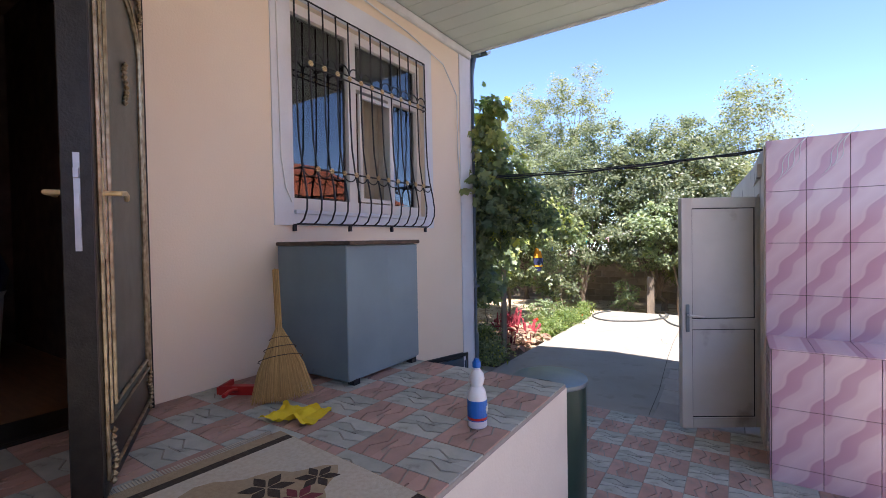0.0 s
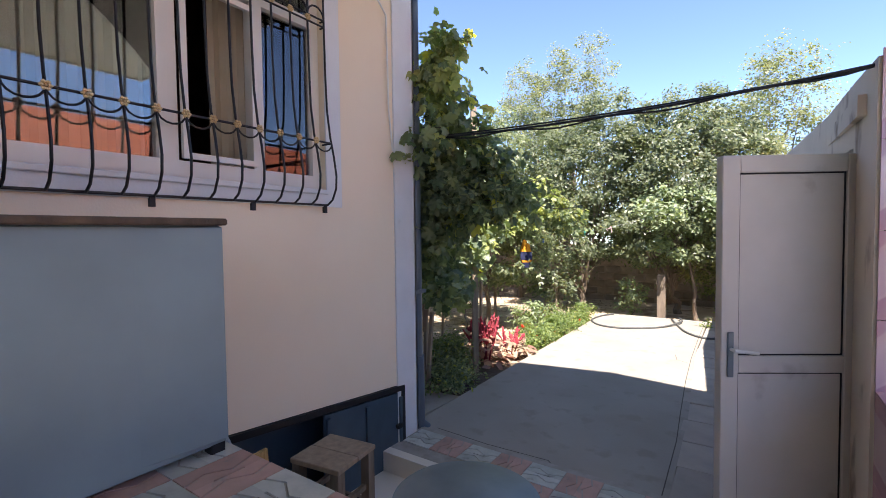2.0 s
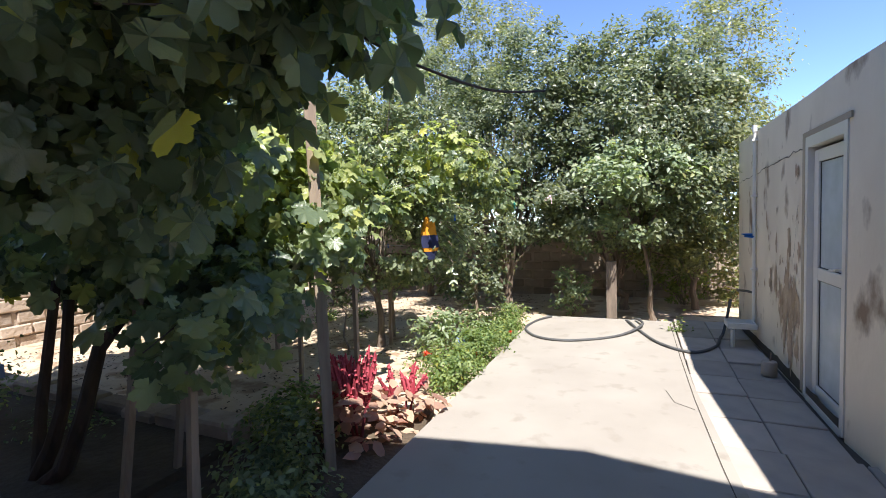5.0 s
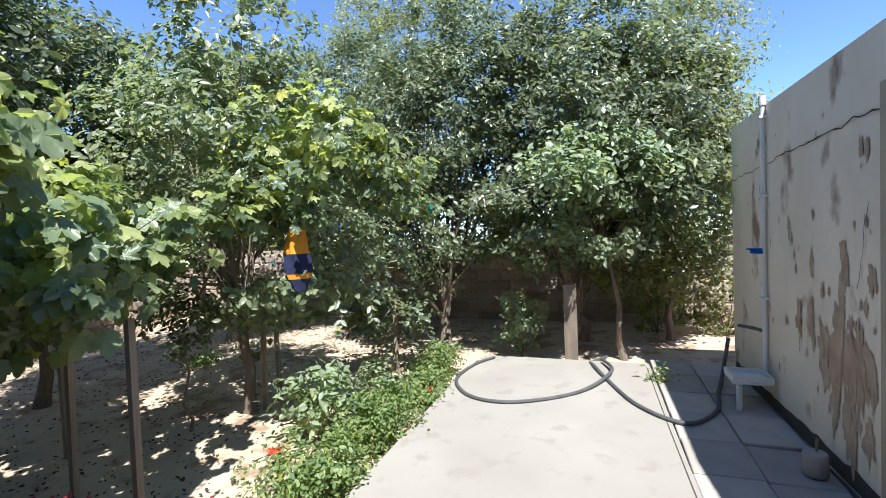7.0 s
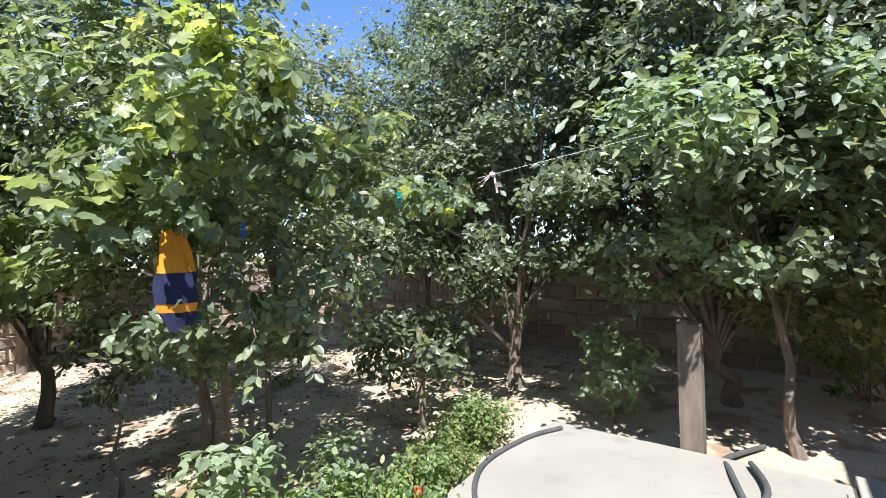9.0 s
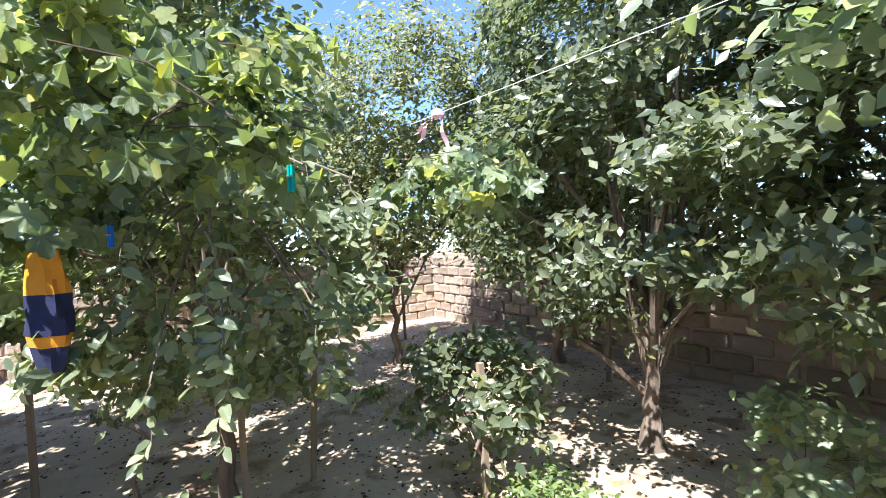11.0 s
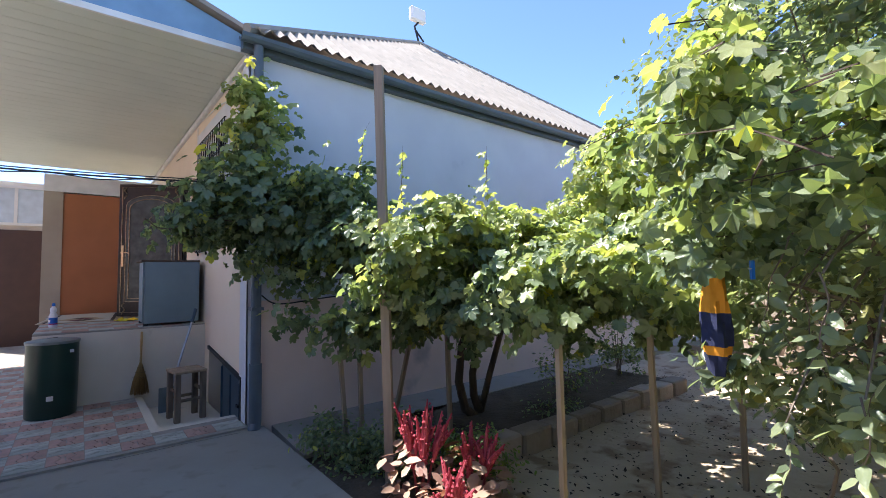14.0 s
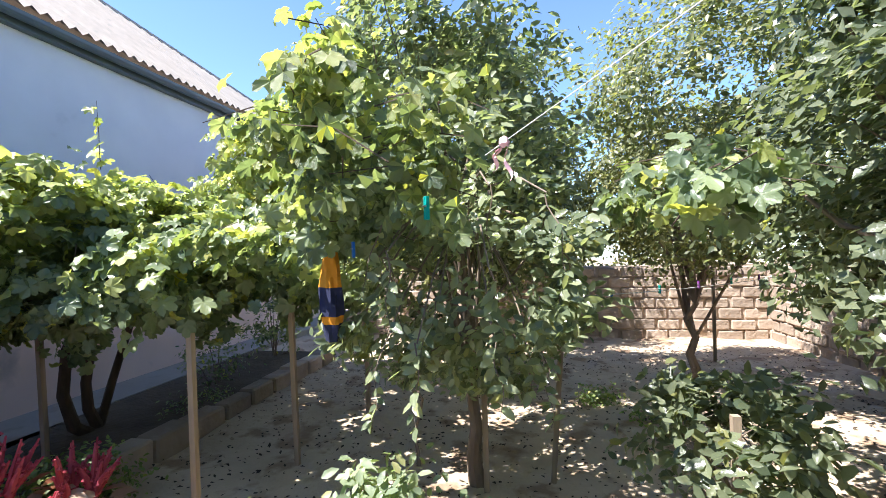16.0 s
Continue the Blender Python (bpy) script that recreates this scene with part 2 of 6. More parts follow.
    "rugcream": mat("cream_rug_pile", (0.58, 0.52, 0.42), (0.5, 0.44, 0.34), 60, rough=0.97, bump=0.8, bump_scale=220),
    "rugbeige": mat("beige_rug_pile", (0.42, 0.32, 0.2), (0.35, 0.26, 0.16), 60, rough=0.97, bump=0.8, bump_scale=220),
    "rugdark": mat("dark_brown_rug_pile", (0.045, 0.03, 0.02), (0.07, 0.05, 0.035), 60, rough=0.97, bump=0.8, bump_scale=220),
    "rugwine": mat("wine_rug_pile", (0.2, 0.04, 0.05), (0.15, 0.03, 0.04), 60, rough=0.97, bump=0.8, bump_scale=220),
    "ruggreen": mat("green_rug_pile", (0.08, 0.1, 0.06), None, 60, rough=0.97, bump=0.8, bump_scale=220),
    "roofred": mat("orange_roof", (0.6, 0.16, 0.07), (0.5, 0.13, 0.06), 3, rough=0.6, bump=0.1),
    "orangewall": mat("terracotta_plaster", (0.42, 0.16, 0.07), (0.36, 0.14, 0.06), 2, rough=0.85, bump=0.2),
    "beigewall": mat("beige_render", (0.42, 0.36, 0.28), (0.36, 0.3, 0.23), 2, rough=0.9, bump=0.3),
    "browngate": mat("dark_brown_gate", (0.07, 0.035, 0.025), None, 5, rough=0.5, bump=0.1),
    "amar": leaf_mat("amaranth_plume", (0.34, 0.03, 0.05), (0.55, 0.1, 0.13), (1.3, 0.8, 0.8), 0.7, 0.25),
    "amarleaf": leaf_mat("amaranth_leaf", (0.25, 0.13, 0.1), (0.5, 0.36, 0.25), (1.4, 0.9, 0.7), 0.6, 0.3),
    "vineleaf": leaf_mat("grape_leaf", (0.075, 0.112, 0.065), (0.225, 0.27, 0.145), (2.15, 2.15, 1.05), 0.36, 0.4, (0.36, 0.36, 0.06)),
    "youngleaf": leaf_mat("young_grape_leaf", (0.19, 0.24, 0.09), (0.4, 0.42, 0.17), (1.75, 1.8, 0.9), 0.36, 0.44, (0.52, 0.47, 0.08)),
    "plumleaf": leaf_mat("plum_leaf", (0.1, 0.132, 0.08), (0.285, 0.315, 0.19), (2.1, 2.15, 1.15), 0.3, 0.38, (0.26, 0.24, 0.07)),
    "treeleaf": leaf_mat("orchard_leaf", (0.062, 0.084, 0.05), (0.2, 0.222, 0.132), (2.0, 2.1, 1.05), 0.32, 0.36, (0.2, 0.2, 0.07)),
    "olive": leaf_mat("grey_green_leaf", (0.095, 0.112, 0.062), (0.26, 0.27, 0.138), (2.0, 2.1, 0.95), 0.36, 0.38, (0.3, 0.26, 0.1)),
    "paleleaf": leaf_mat("pale_quince_leaf", (0.15, 0.19, 0.12), (0.3, 0.35, 0.21), (2.0, 2.2, 0.9), 0.45, 0.3, (0.28, 0.26, 0.1)),
    "bushleaf": leaf_mat("border_leaf", (0.08, 0.13, 0.05), (0.22, 0.27, 0.1), (2.2, 2.4, 0.8), 0.5, 0.35, (0.28, 0.26, 0.06)),
    "petal": leaf_mat("scarlet_petal", (0.6, 0.03, 0.01), (0.8, 0.08, 0.02), (1.3, 1, 1), 0.6, 0.3),
    "grape": mat("green_grape", (0.12, 0.17, 0.05), None, 10, rough=0.3, bump=0.0),
    "glass": glass_mat("window_glass"),
    "frost": mat("door_glazing_panel", (0.55, 0.62, 0.68), None, 5, rough=0.2, bump=0.0),
}


def wave_tile_mat():
    """Pink glazed tile with soft diagonal waves."""
    m = bpy.data.materials.new("pink_glazed_tile")
    m.use_nodes = True
    n, l = m.node_tree.nodes, m.node_tree.links
    b = n["Principled BSDF"]
    tc = n.new("ShaderNodeTexCoord")
    dot = n.new("ShaderNodeVectorMath")
    dot.operation = "DOT_PRODUCT"
    dot.inputs[1].default_value = (4.0, 0, -2.5)
    l.new(tc.outputs["Object"], dot.inputs[0])
    sep = n.new("ShaderNodeSeparateXYZ")
    l.new(tc.outputs["Object"], sep.inputs[0])

    def calc(op, a, b=None):
        q = n.new("ShaderNodeMath")
        q.operation = op
        l.new(a, q.inputs[0])
        if isinstance(b, (int, float)):
            q.inputs[1].default_value = b
        elif b is not None:
            l.new(b, q.inputs[1])
        return q.outputs[0]

    wiggle = calc("MULTIPLY", calc("SINE", calc("MULTIPLY", sep.outputs["Z"], 31.4)), 0.07)
    band = calc("FRACT", calc("ADD", calc("ADD", dot.outputs["Value"], wiggle), 3.25))
    r = n.new("ShaderNodeValToRGB")
    e = r.color_ramp.elements
    e[0].color, e[0].position = (0.66, 0.47, 0.5, 1), 0.06
    e[1].color, e[1].position = (0.64, 0.45, 0.49, 1), 0.98
    for at, c in ((0.1, (0.52, 0.3, 0.36, 1)), (0.4, (0.55, 0.33, 0.39, 1)), (0.44, (0.64, 0.44, 0.48, 1)), (0.7, (0.68, 0.5, 0.53, 1))):
        e.new(at).color = c
    l.new(band, r.inputs["Fac"])
    l.new(r.outputs[0], b.inputs["Base Color"])
    b.inputs["Roughness"].default_value = 0.14
    return m


M["pinktile"] = wave_tile_mat()


# ---- builders ----
class Geo:
    """Collects solids of one mesh."""

    def __init__(self):
        self.v, self.f = [], []

    def add(self, verts, faces):
        k = len(self.v)
        self.v += [tuple(p) for p in verts]
        self.f += [tuple(i + k for i in q) for q in faces]
        return self

    def box(self, a, b, m=None, ch=0.0):
        (x0, y0, z0), (x1, y1, z1) = a, b
        if ch:
            v = []
            for x, y, z, sx, sy, sz in [(x0, y0, z0, 1, 1, 1), (x1, y0, z0, -1, 1, 1), (x1, y1, z0, -1, -1, 1), (x0, y1, z0, 1, -1, 1),
                                        (x0, y0, z1, 1, 1, -1), (x1, y0, z1, -1, 1, -1), (x1, y1, z1, -1, -1, -1), (x0, y1, z1, 1, -1, -1)]:
                v += [(x, y + sy * ch, z + sz * ch), (x + sx * ch, y, z + sz * ch), (x + sx * ch, y + sy * ch, z)]
            bm = bmesh.new()
            for p in v:
                bm.verts.new(p)
            h = bmesh.ops.convex_hull(bm, input=bm.verts)
            bm.verts.ensure_lookup_table()
            bm.verts.index_update()
            pv = [w.co[:] for w in bm.verts]
            pf = [[w.index for w in f.verts] for f in bm.faces]
            bm.free()
        else:
            pv = [(x0, y0, z0), (x1, y0, z0), (x1, y1, z0), (x0, y1, z0), (x0, y0, z1), (x1, y0, z1), (x1, y1, z1), (x0, y1, z1)]
            pf = [(0, 3, 2, 1), (4, 5, 6, 7), (0, 1, 5, 4), (1, 2, 6, 5), (2, 3, 7, 6), (3, 0, 4, 7)]
        if m is not None:
            pv = [m @ Vector(p) for p in pv]
        return self.add(pv, pf)

    def tube(self, pts, r, n=8, caps=True):
        """A round bar along points; r a number or one for each point."""
        pts = [Vector(p) for p in pts]
        rs = r if isinstance(r, (list, tuple)) else [r] * len(pts)
        v, f, up = [], [], None
        for i, p in enumerate(pts):
            d = (pts[min(i + 1, len(pts) - 1)] - pts[max(i - 1, 0)]).normalized()
            if up is None:
                up = d.orthogonal().normalized()
            up = (up - d * up.dot(d)).normalized()
            s = d.cross(up)
            for k in range(n):
                a = 2 * math.pi * k / n
                v.append(p + (up * math.cos(a) + s * math.sin(a)) * rs[i])
        for i in range(len(pts) - 1):
            for k in range(n):
                f.append((i * n + k, i * n + (k + 1) % n, (i + 1) * n + (k + 1) % n, (i + 1) * n + k))
        if caps:
            f.append(tuple(range(n - 1, -1, -1)))
            f.append(tuple((len(pts) - 1) * n + k for k in range(n)))
        return self.add(v, f)

    def lathe(self, prof, n=24, at=(0, 0, 0), sx=1.0, sy=1.0):
        v, f = [], []
        for r, z in prof:
            for k in range(n):
                a = 2 * math.pi * k / n
                v.append((at[0] + r * math.cos(a) * sx, at[1] + r * math.sin(a) * sy, at[2] + z))
        for i in range(len(prof) - 1):
            for k in range(n):
                f.append((i * n + k, i * n + (k + 1) % n, (i + 1) * n + (k + 1) % n, (i + 1) * n + k))
        f.append(tuple(range(n - 1, -1, -1)))
        f.append(tuple((len(prof) - 1) * n + k for k in range(n)))
        return self.add(v, f)

    def prism(self, poly, z0, z1, m=None):
        n = len(poly)
        v = [(x, y, z0) for x, y in poly] + [(x, y, z1) for x, y in poly]
        f = [tuple(range(n - 1, -1, -1)), tuple(range(n, 2 * n))] + [(i, (i + 1) % n, n + (i + 1) % n, n + i) for i in range(n)]
        if m is not None:
            v = [m @ Vector(p) for p in v]
        return self.add(v, f)

    def mesh(self, name, material, smooth=False):
        me = bpy.data.meshes.new(name)
        me.from_pydata(self.v, [], self.f)
        me.materials.append(material)
        if smooth:
            me.shade_smooth()
            me.set_sharp_from_angle(angle=radians(38))
        return me


def part(name, geo, material, parent=None, label="", smooth=False, kind=""):
    ob = new(name, geo.mesh(name, M[material] if isinstance(material, str) else material, smooth))
    if parent:
        ob.parent = parent
    return tagged(ob, label, kind=kind)


def thing(name, label, category, at=(0, 0, 0), rz=0, group=""):
    ob = new(name)
    ob.matrix_basis = pose(*at, 0, 0, rz)
    return tagged(ob, label, category, group)


def structure(name, geo, material, label, category="", smooth=False):
    return tagged(part(name, geo, material, smooth=smooth), label, category, kind="structure")


# ---- ground ----
g = Geo()
g.add([(-60, -60, -0.16), (60, -60, -0.16), (60, 80, -0.16), (-60, 80, -0.16)], [(0, 1, 2, 3)])
g0 = Geo()
xs = [-60, -20] + [-9 + 0.25 * i for i in range(37)] + [0.3, 3, 20, 60]
ys = [-60, -10, -0.5] + [0 + 0.25 * i for i in range(41)] + [12, 20, 60]


def soil_z(x, y):
    if -9 < x < 0.2 and 0.2 < y < 10:
        return -0.16 + 0.045 * noise.noise(Vector((x * 1.1, y * 1.1, 0))) + 0.02 * noise.noise(Vector((x * 4, y * 4, 2)))
    return -0.16 if not (-0.4 < x < 1.1 and -2.3 < y < 0.1) else -0.75


verts = [(x, y, soil_z(x, y)) for y in ys for x in xs]
nx = len(xs)
g0.add(verts, [(j * nx + i, j * nx + i + 1, (j + 1) * nx + i + 1, (j + 1) * nx + i) for j in range(len(ys) - 1) for i in range(nx - 1)])
structure("ground", g0, "soil", "dry sandy garden soil with leaf litter and patchy shade", "ground", True)
g = Geo().prism([(-0.14, 0.1), (1.9, 0.1), (1.87, 1.5), (1.72, 4.0), (1.7, 6.42), (0.0, 6.42), (-0.12, 5.9)][::1], -0.25, -0.02)
structure("pavement", g, "concrete", "pale sunlit concrete slab path between garden and outbuilding", "path")

# ---- house ----
WIN_Y0, WIN_Y1, WIN_Z0, WIN_Z1 = -2.5, -0.92, 1.95, 3.43
DOOR_Y0, DOOR_Y1 = -4.42, -3.44
g = Geo()
g.box((-0.3, DOOR_Y1, 0.62), (0, WIN_Y0, 3.86)).box((-0.3, WIN_Y1, 0.62), (0, -0.004, 3.86))
g.box((-0.3, WIN_Y0, 0.62), (0, WIN_Y1, WIN_Z0)).box((-0.3, WIN_Y0, WIN_Z1), (0, WIN_Y1, 3.86))
g.box((-0.3, DOOR_Y0, 2.98), (0, DOOR_Y1, 3.86)).box((-0.3, -9, -0.2), (0, DOOR_Y0, 3.86))
g.box((-0.3, -1.92, -0.8), (0, -1.72, 0.62)).box((-0.3, -0.16, -0.3), (0, -0.004, 0.62)).box((-0.3, -9, -0.3), (0, -1.92, 0.62))
g.add([(-0.3, -1.72, 0.6), (0, -1.72, 0.6), (0, -0.16, 0.445), (-0.3, -0.16, 0.445), (-0.3, -1.72, 0.62), (0, -1.72, 0.62), (0, -0.16, 0.62), (-0.3, -0.16, 0.62)],
      [(0, 3, 2, 1), (0, 1, 5, 4), (1, 2, 6, 5), (2, 3, 7, 6), (3, 0, 4, 7)])
structure("wall_facade", g, "peach", "peach plastered house front under the porch roof", "wall")
g = Geo().box((0.0, -0.24, -0.02), (0.012, 0.016, 3.84)).box((-0.05, 0.0, -0.05), (0.012, 0.016, 3.84))
structure("trim_corner", g, "white", "white painted strip on the house corner", "trim")
g = Geo()
ty0, ty1, tz0, tz1 = -2.66, -0.82, 1.84, 3.62
g.box((0, ty0, tz0), (0.01, WIN_Y0, tz1)).box((0, WIN_Y1, tz0), (0.01, ty1 + 0.03, tz1)).box((0, WIN_Y0, WIN_Z1), (0.01, WIN_Y1, tz1)).box((0, WIN_Y0, tz0), (0.01, WIN_Y1, WIN_Z0))
structure("trim_window", g, "white", "white painted border round the window", "trim")
g = Geo().box((-0.3, 0.0, -0.3), (-0.05, 0.012, 1.24)).box((-10, -0.3, -0.3), (-0.3, 0.012, 1.24))
structure("wall_garden_base", g, "pinkwash", "dusty pink lower band of the garden side wall", "wall")
g = Geo().box((-10, -0.3, 1.24), (-0.05, 0.0, 4.0))
structure("wall_garden", g, "bluewhite", "pale blue plastered garden side wall of the house", "wall")
g = Geo().prism([(-10, 0.012), (-0.25, 0.012), (-0.2, 1.0), (-0.9, 0.95), (-2.5, 0.62), (-10, 0.6)], -0.3, -0.06)
structure("pavement_strip", g, "concrete", "cracked concrete strip along the house foot", "path")

# corrugated hipped roof
apex, e0, e1 = Vector((-4.4, -3.0, 6.65)), Vector((0.1, 0.22, 4.01)), Vector((-9.6, 0.22, 4.01))
back0, back1 = Vector((0.12, -9.0, 4.03)), Vector((-9.6, -9.0, 4.03))
g = Geo()
v, f = [], []
NC, NR = 260, 6
for i in range(NC + 1):
    s = i / NC
    foot = e0.lerp(e1, s)
    h = s / 0.48 if s < 0.48 else (1 - s) / 0.52
    top = foot + Vector((0, -3.22 * h, 2.64 * h))
    for j in range(NR + 1):
        p = foot.lerp(top, j / NR)
        p.z += 0.028 * math.cos(2 * math.pi * foot.x / 0.15) + (0.03 if j == 0 else 0)
        v.append(p)
for i in range(NC):
    for j in range(NR):
        a = i * (NR + 1) + j
        f.append((a, a + NR + 1, a + NR + 2, a + 1))
g.add(v, f)
structure("roof_garden_side", g, "asbestos", "weathered grey corrugated cement roof sheets", "roof", True)
g = Geo().add([e0, back0, apex + Vector((0, -1, 0)), apex, e1, back1], [(0, 1, 2, 3), (4, 3, 2, 5), (1, 5, 2)])
structure("roof_other_sides", g, "asbestos", "weathered grey cement roof", "roof")
g = Geo().tube([e0, apex], 0.05, 6).tube([apex, e1], 0.05, 6)
structure("roof_ridge", g, "asbestos", "rounded cement ridge caps", "roof", True)
# board made deeper so its dark colour also paints the shadow under the gutter
g = Geo().box((-9.7, 0.0, 3.85), (0.1, 0.1, 3.97))
structure("eaves_board", g, "gutter", "blue grey eaves board deepened for the shadow under the gutter", "trim")
gut = thing("roof_gutter", "blue grey half round metal gutter under the roof edge", "gutter", (0, 0.19, 3.95))
g = Geo()
for i in range(66):
    x0, x1 = 0.15 - i * 0.15, 0.15 - (i + 1) * 0.15
    for k in range(6):
        a0, a1 = math.pi + math.pi * k / 6, math.pi + math.pi * (k + 1) / 6
        R = 0.07
        g.add([(x0, R * math.cos(a0), R * math.sin(a0)), (x1, R * math.cos(a0), R * math.sin(a0)), (x1, R * math.cos(a1), R * math.sin(a1)), (x0, R * math.cos(a1), R * math.sin(a1))], [(0, 1, 2, 3)])
part("trough", g, "gutter", gut)
for i in range(13):
    part("bracket", Geo().box((-0.3 - i * 0.75, -0.19, -0.005), (-0.28 - i * 0.75, 0.065, 0.01)), "gutter", gut)
pipe = thing("downpipe", "blue grey metal downpipe on the house corner", "drainpipe", (-0.055, 0.1, -0.05))
part("pipe_upper", Geo().tube([(0.02, 0.06, 3.97), (0.01, 0.03, 3.85), (0, 0, 3.7), (0, 0, 0.62)], 0.05, 14), "gutter", pipe, smooth=True)
part("pipe_lower", Geo().tube([(0, 0, 0.66), (0, 0, 0.08), (0.03, 0.06, 0.0)], 0.062, 14), "gutter", pipe, smooth=True)
for z in (1.2, 2.4):
    part("bracket", Geo().box((-0.06, -0.1, z), (0.06, 0.06, z + 0.03)), "gutter", pipe)
lamp = thing("roof_floodlight", "pale floodlight on a thin bent stand on the roof", "lamp", (-4.4, -3.0, 6.7))
part("stand", Geo().tube([(0, 0, 0), (0.1, 0, 0.3), (-0.02, 0, 0.45)], 0.025, 6).tube([(0.1, 0, 0.25), (-0.15, 0, 0.02)], 0.02, 6), "iron", lamp)
part("head", Geo().box((-0.2, -0.08, 0.42), (0.22, 0.06, 0.75), ch=0.04), "pvc", lamp)

# ---- porch roof ----
g = Geo()
for i in range(38):
    y = -0.03 - i * 0.2
    g.box((0.05, y - 0.196, 3.862), (4.6, y - 0.002, 3.88))
g.box((0.0, -7.63, 3.882), (4.62, -0.03, 3.9))
structure("ceiling", g, "soffit", "pale green boarded porch ceiling", "ceiling")
structure("trim_ceiling", Geo().box((0.0, -9, 3.78), (0.05, -0.03, 3.86), ch=0.01), "softrim", "white cove strip between porch ceiling and wall", "trim")
structure("trim_edge", Geo().box((0.0, -0.03, 3.84), (4.64, 0.0, 3.9)).box((4.6, -7.6, 3.84), (4.64, -0.03, 3.9)), "softrim", "white edge strip of the porch ceiling", "trim")
gp = [(0.0, 3.9), (4.64, 3.9), (4.64, 4.25), (2.5, 4.82), (0.0, 4.02)]
g = Geo().add([(x, -0.02, z) for x, z in gp] + [(x, -0.06, z) for x, z in gp], [(0, 1, 2, 3, 4), (9, 8, 7, 6, 5), (3, 8, 9, 4), (2, 7, 8, 3), (1, 6, 7, 2)])
structure("gable_porch", g, "bluetin", "blue sheet metal gable of the porch roof", "wall")
g = Geo()
for a, b in [((-0.15, 4.0), (2.5, 4.85)), ((2.5, 4.85), (4.8, 4.22))]:
    g.add([(a[0], 0.06, a[1]), (b[0], 0.06, b[1]), (b[0], -7.6, b[1]), (a[0], -7.6, a[1]), (a[0], 0.06, a[1] + 0.05), (b[0], 0.06, b[1] + 0.05), (b[0], -7.6, b[1] + 0.05), (a[0], -7.6, a[1] + 0.05)],
          [(0, 1, 2, 3), (7, 6, 5, 4), (0, 4, 5, 1), (1, 5, 6, 2), (2, 6, 7, 3), (3, 7, 4, 0)])
structure("roof_porch", g, "asbestos", "grey porch roof", "roof")
g = Geo().box((0.05, -9.3, 0), (1.9, -9.05, 3.9)).box((1.9, -9.3, 0), (3.25, -9.05, 3.7)).box((3.25, -9.3, 0), (5.5, -9.05, 2.2))
structure("wall_yard_end", g, "terrwall", "cream wall closing the yard", "wall")

# ---- terrace ----
TX, TY = 1.75, -1.98
g = Geo().box((0, -5.3, -0.3), (TX, TY, 0.845))
structure("terrace", g, "terrwall", "cream rendered raised terrace block", "terrace")
structure("wall_porch_return", Geo().box((0.0, -5.6, 0.87), (1.6, -5.3, 2.98)), "orangewall", "terracotta plastered porch wall", "wall")
structure("pillar_porch", Geo().box((1.6, -5.62, 0), (1.86, -5.28, 3.0)), "beigewall", "beige porch pillar", "pillar")
structure("beam_porch", Geo().box((0.0, -5.6, 3.0), (1.86, -5.29, 3.3)), "softrim", "pale boxed beam over the porch wall", "beam")
g = Geo().box((1.9, -9.05, 0), (3.2, -8.98, 2.6))
structure("door_yard", g, "browngate", "dark brown metal yard gate", "door")
win2 = tagged(new("window_yard"), "white window above the yard gate", "window", kind="structure")
win2.matrix_basis = pose(2.5, -9.0, 2.7)
part("window_frame", Geo().box((-0.7, 0, 0), (0.7, 0.05, 0.06)).box((-0.7, 0, 0.84), (0.7, 0.05, 0.9)).box((-0.7, 0, 0.06), (-0.64, 0.05, 0.84)).box((0.64, 0, 0.06), (0.7, 0.05, 0.84)).box((-0.03, 0, 0.06), (0.03, 0.05, 0.84)), "pvc", win2)
part("pane", Geo().box((-0.64, 0.02, 0.06), (0.64, 0.025, 0.84)), "frost", win2)
# shallow stairwell by the cellar hatch
g = Geo().box((0.0, -1.97, -0.2), (0.7, -0.42, -0.15)).box((0.7, -1.98, -0.36), (0.78, -0.34, 0.0)).box((0.0, -0.42, -0.36), (0.7, -0.34, 0.0))
structure("stairwell", g, "terrwall", "shallow rendered stairwell in front of the cellar hatch", "pit")

# ---- window with grille ----
win = tagged(new("window_front"), "white framed three part window with an open middle sash", "window", kind="structure")
fr = Geo()
W = -0.12
mull = [WIN_Y0, -1.92, -1.42, WIN_Y1]
fr.box((W, WIN_Y0, WIN_Z0), (W + 0.07, WIN_Y1, WIN_Z0 + 0.09)).box((W, WIN_Y0, WIN_Z1 - 0.07), (W + 0.07, WIN_Y1, WIN_Z1))
fr.box((W, WIN_Y0, WIN_Z0 + 0.09), (W + 0.07, WIN_Y0 + 0.05, WIN_Z1 - 0.07)).box((W, WIN_Y1 - 0.06, WIN_Z0 + 0.09), (W + 0.07, WIN_Y1, WIN_Z1 - 0.07))
fr.box((W, -1.9, WIN_Z0 + 0.09), (W + 0.07, -1.81, WIN_Z1 - 0.07)).box((W, -1.81, 2.98), (W + 0.07, WIN_Y1 - 0.06, 3.05)).box((W, -1.4, WIN_Z0 + 0.09), (W + 0.07, -1.33, 2.98))
part("window_frame", fr, "pvc", win)
part("window_sill", Geo().box((-0.05, WIN_Y0, WIN_Z0 - 0.03), (0.03, WIN_Y1, WIN_Z0), ch=0.005), "white", win)
part("pane", Geo().box((W + 0.03, WIN_Y0 + 0.05, WIN_Z0 + 0.09), (W + 0.036, -1.9, WIN_Z1 - 0.07)), "glass", win)
part("pane", Geo().box((W + 0.03, -1.33, WIN_Z0 + 0.09), (W + 0.036, WIN_Y1 - 0.06, 2.98)), "glass", win)
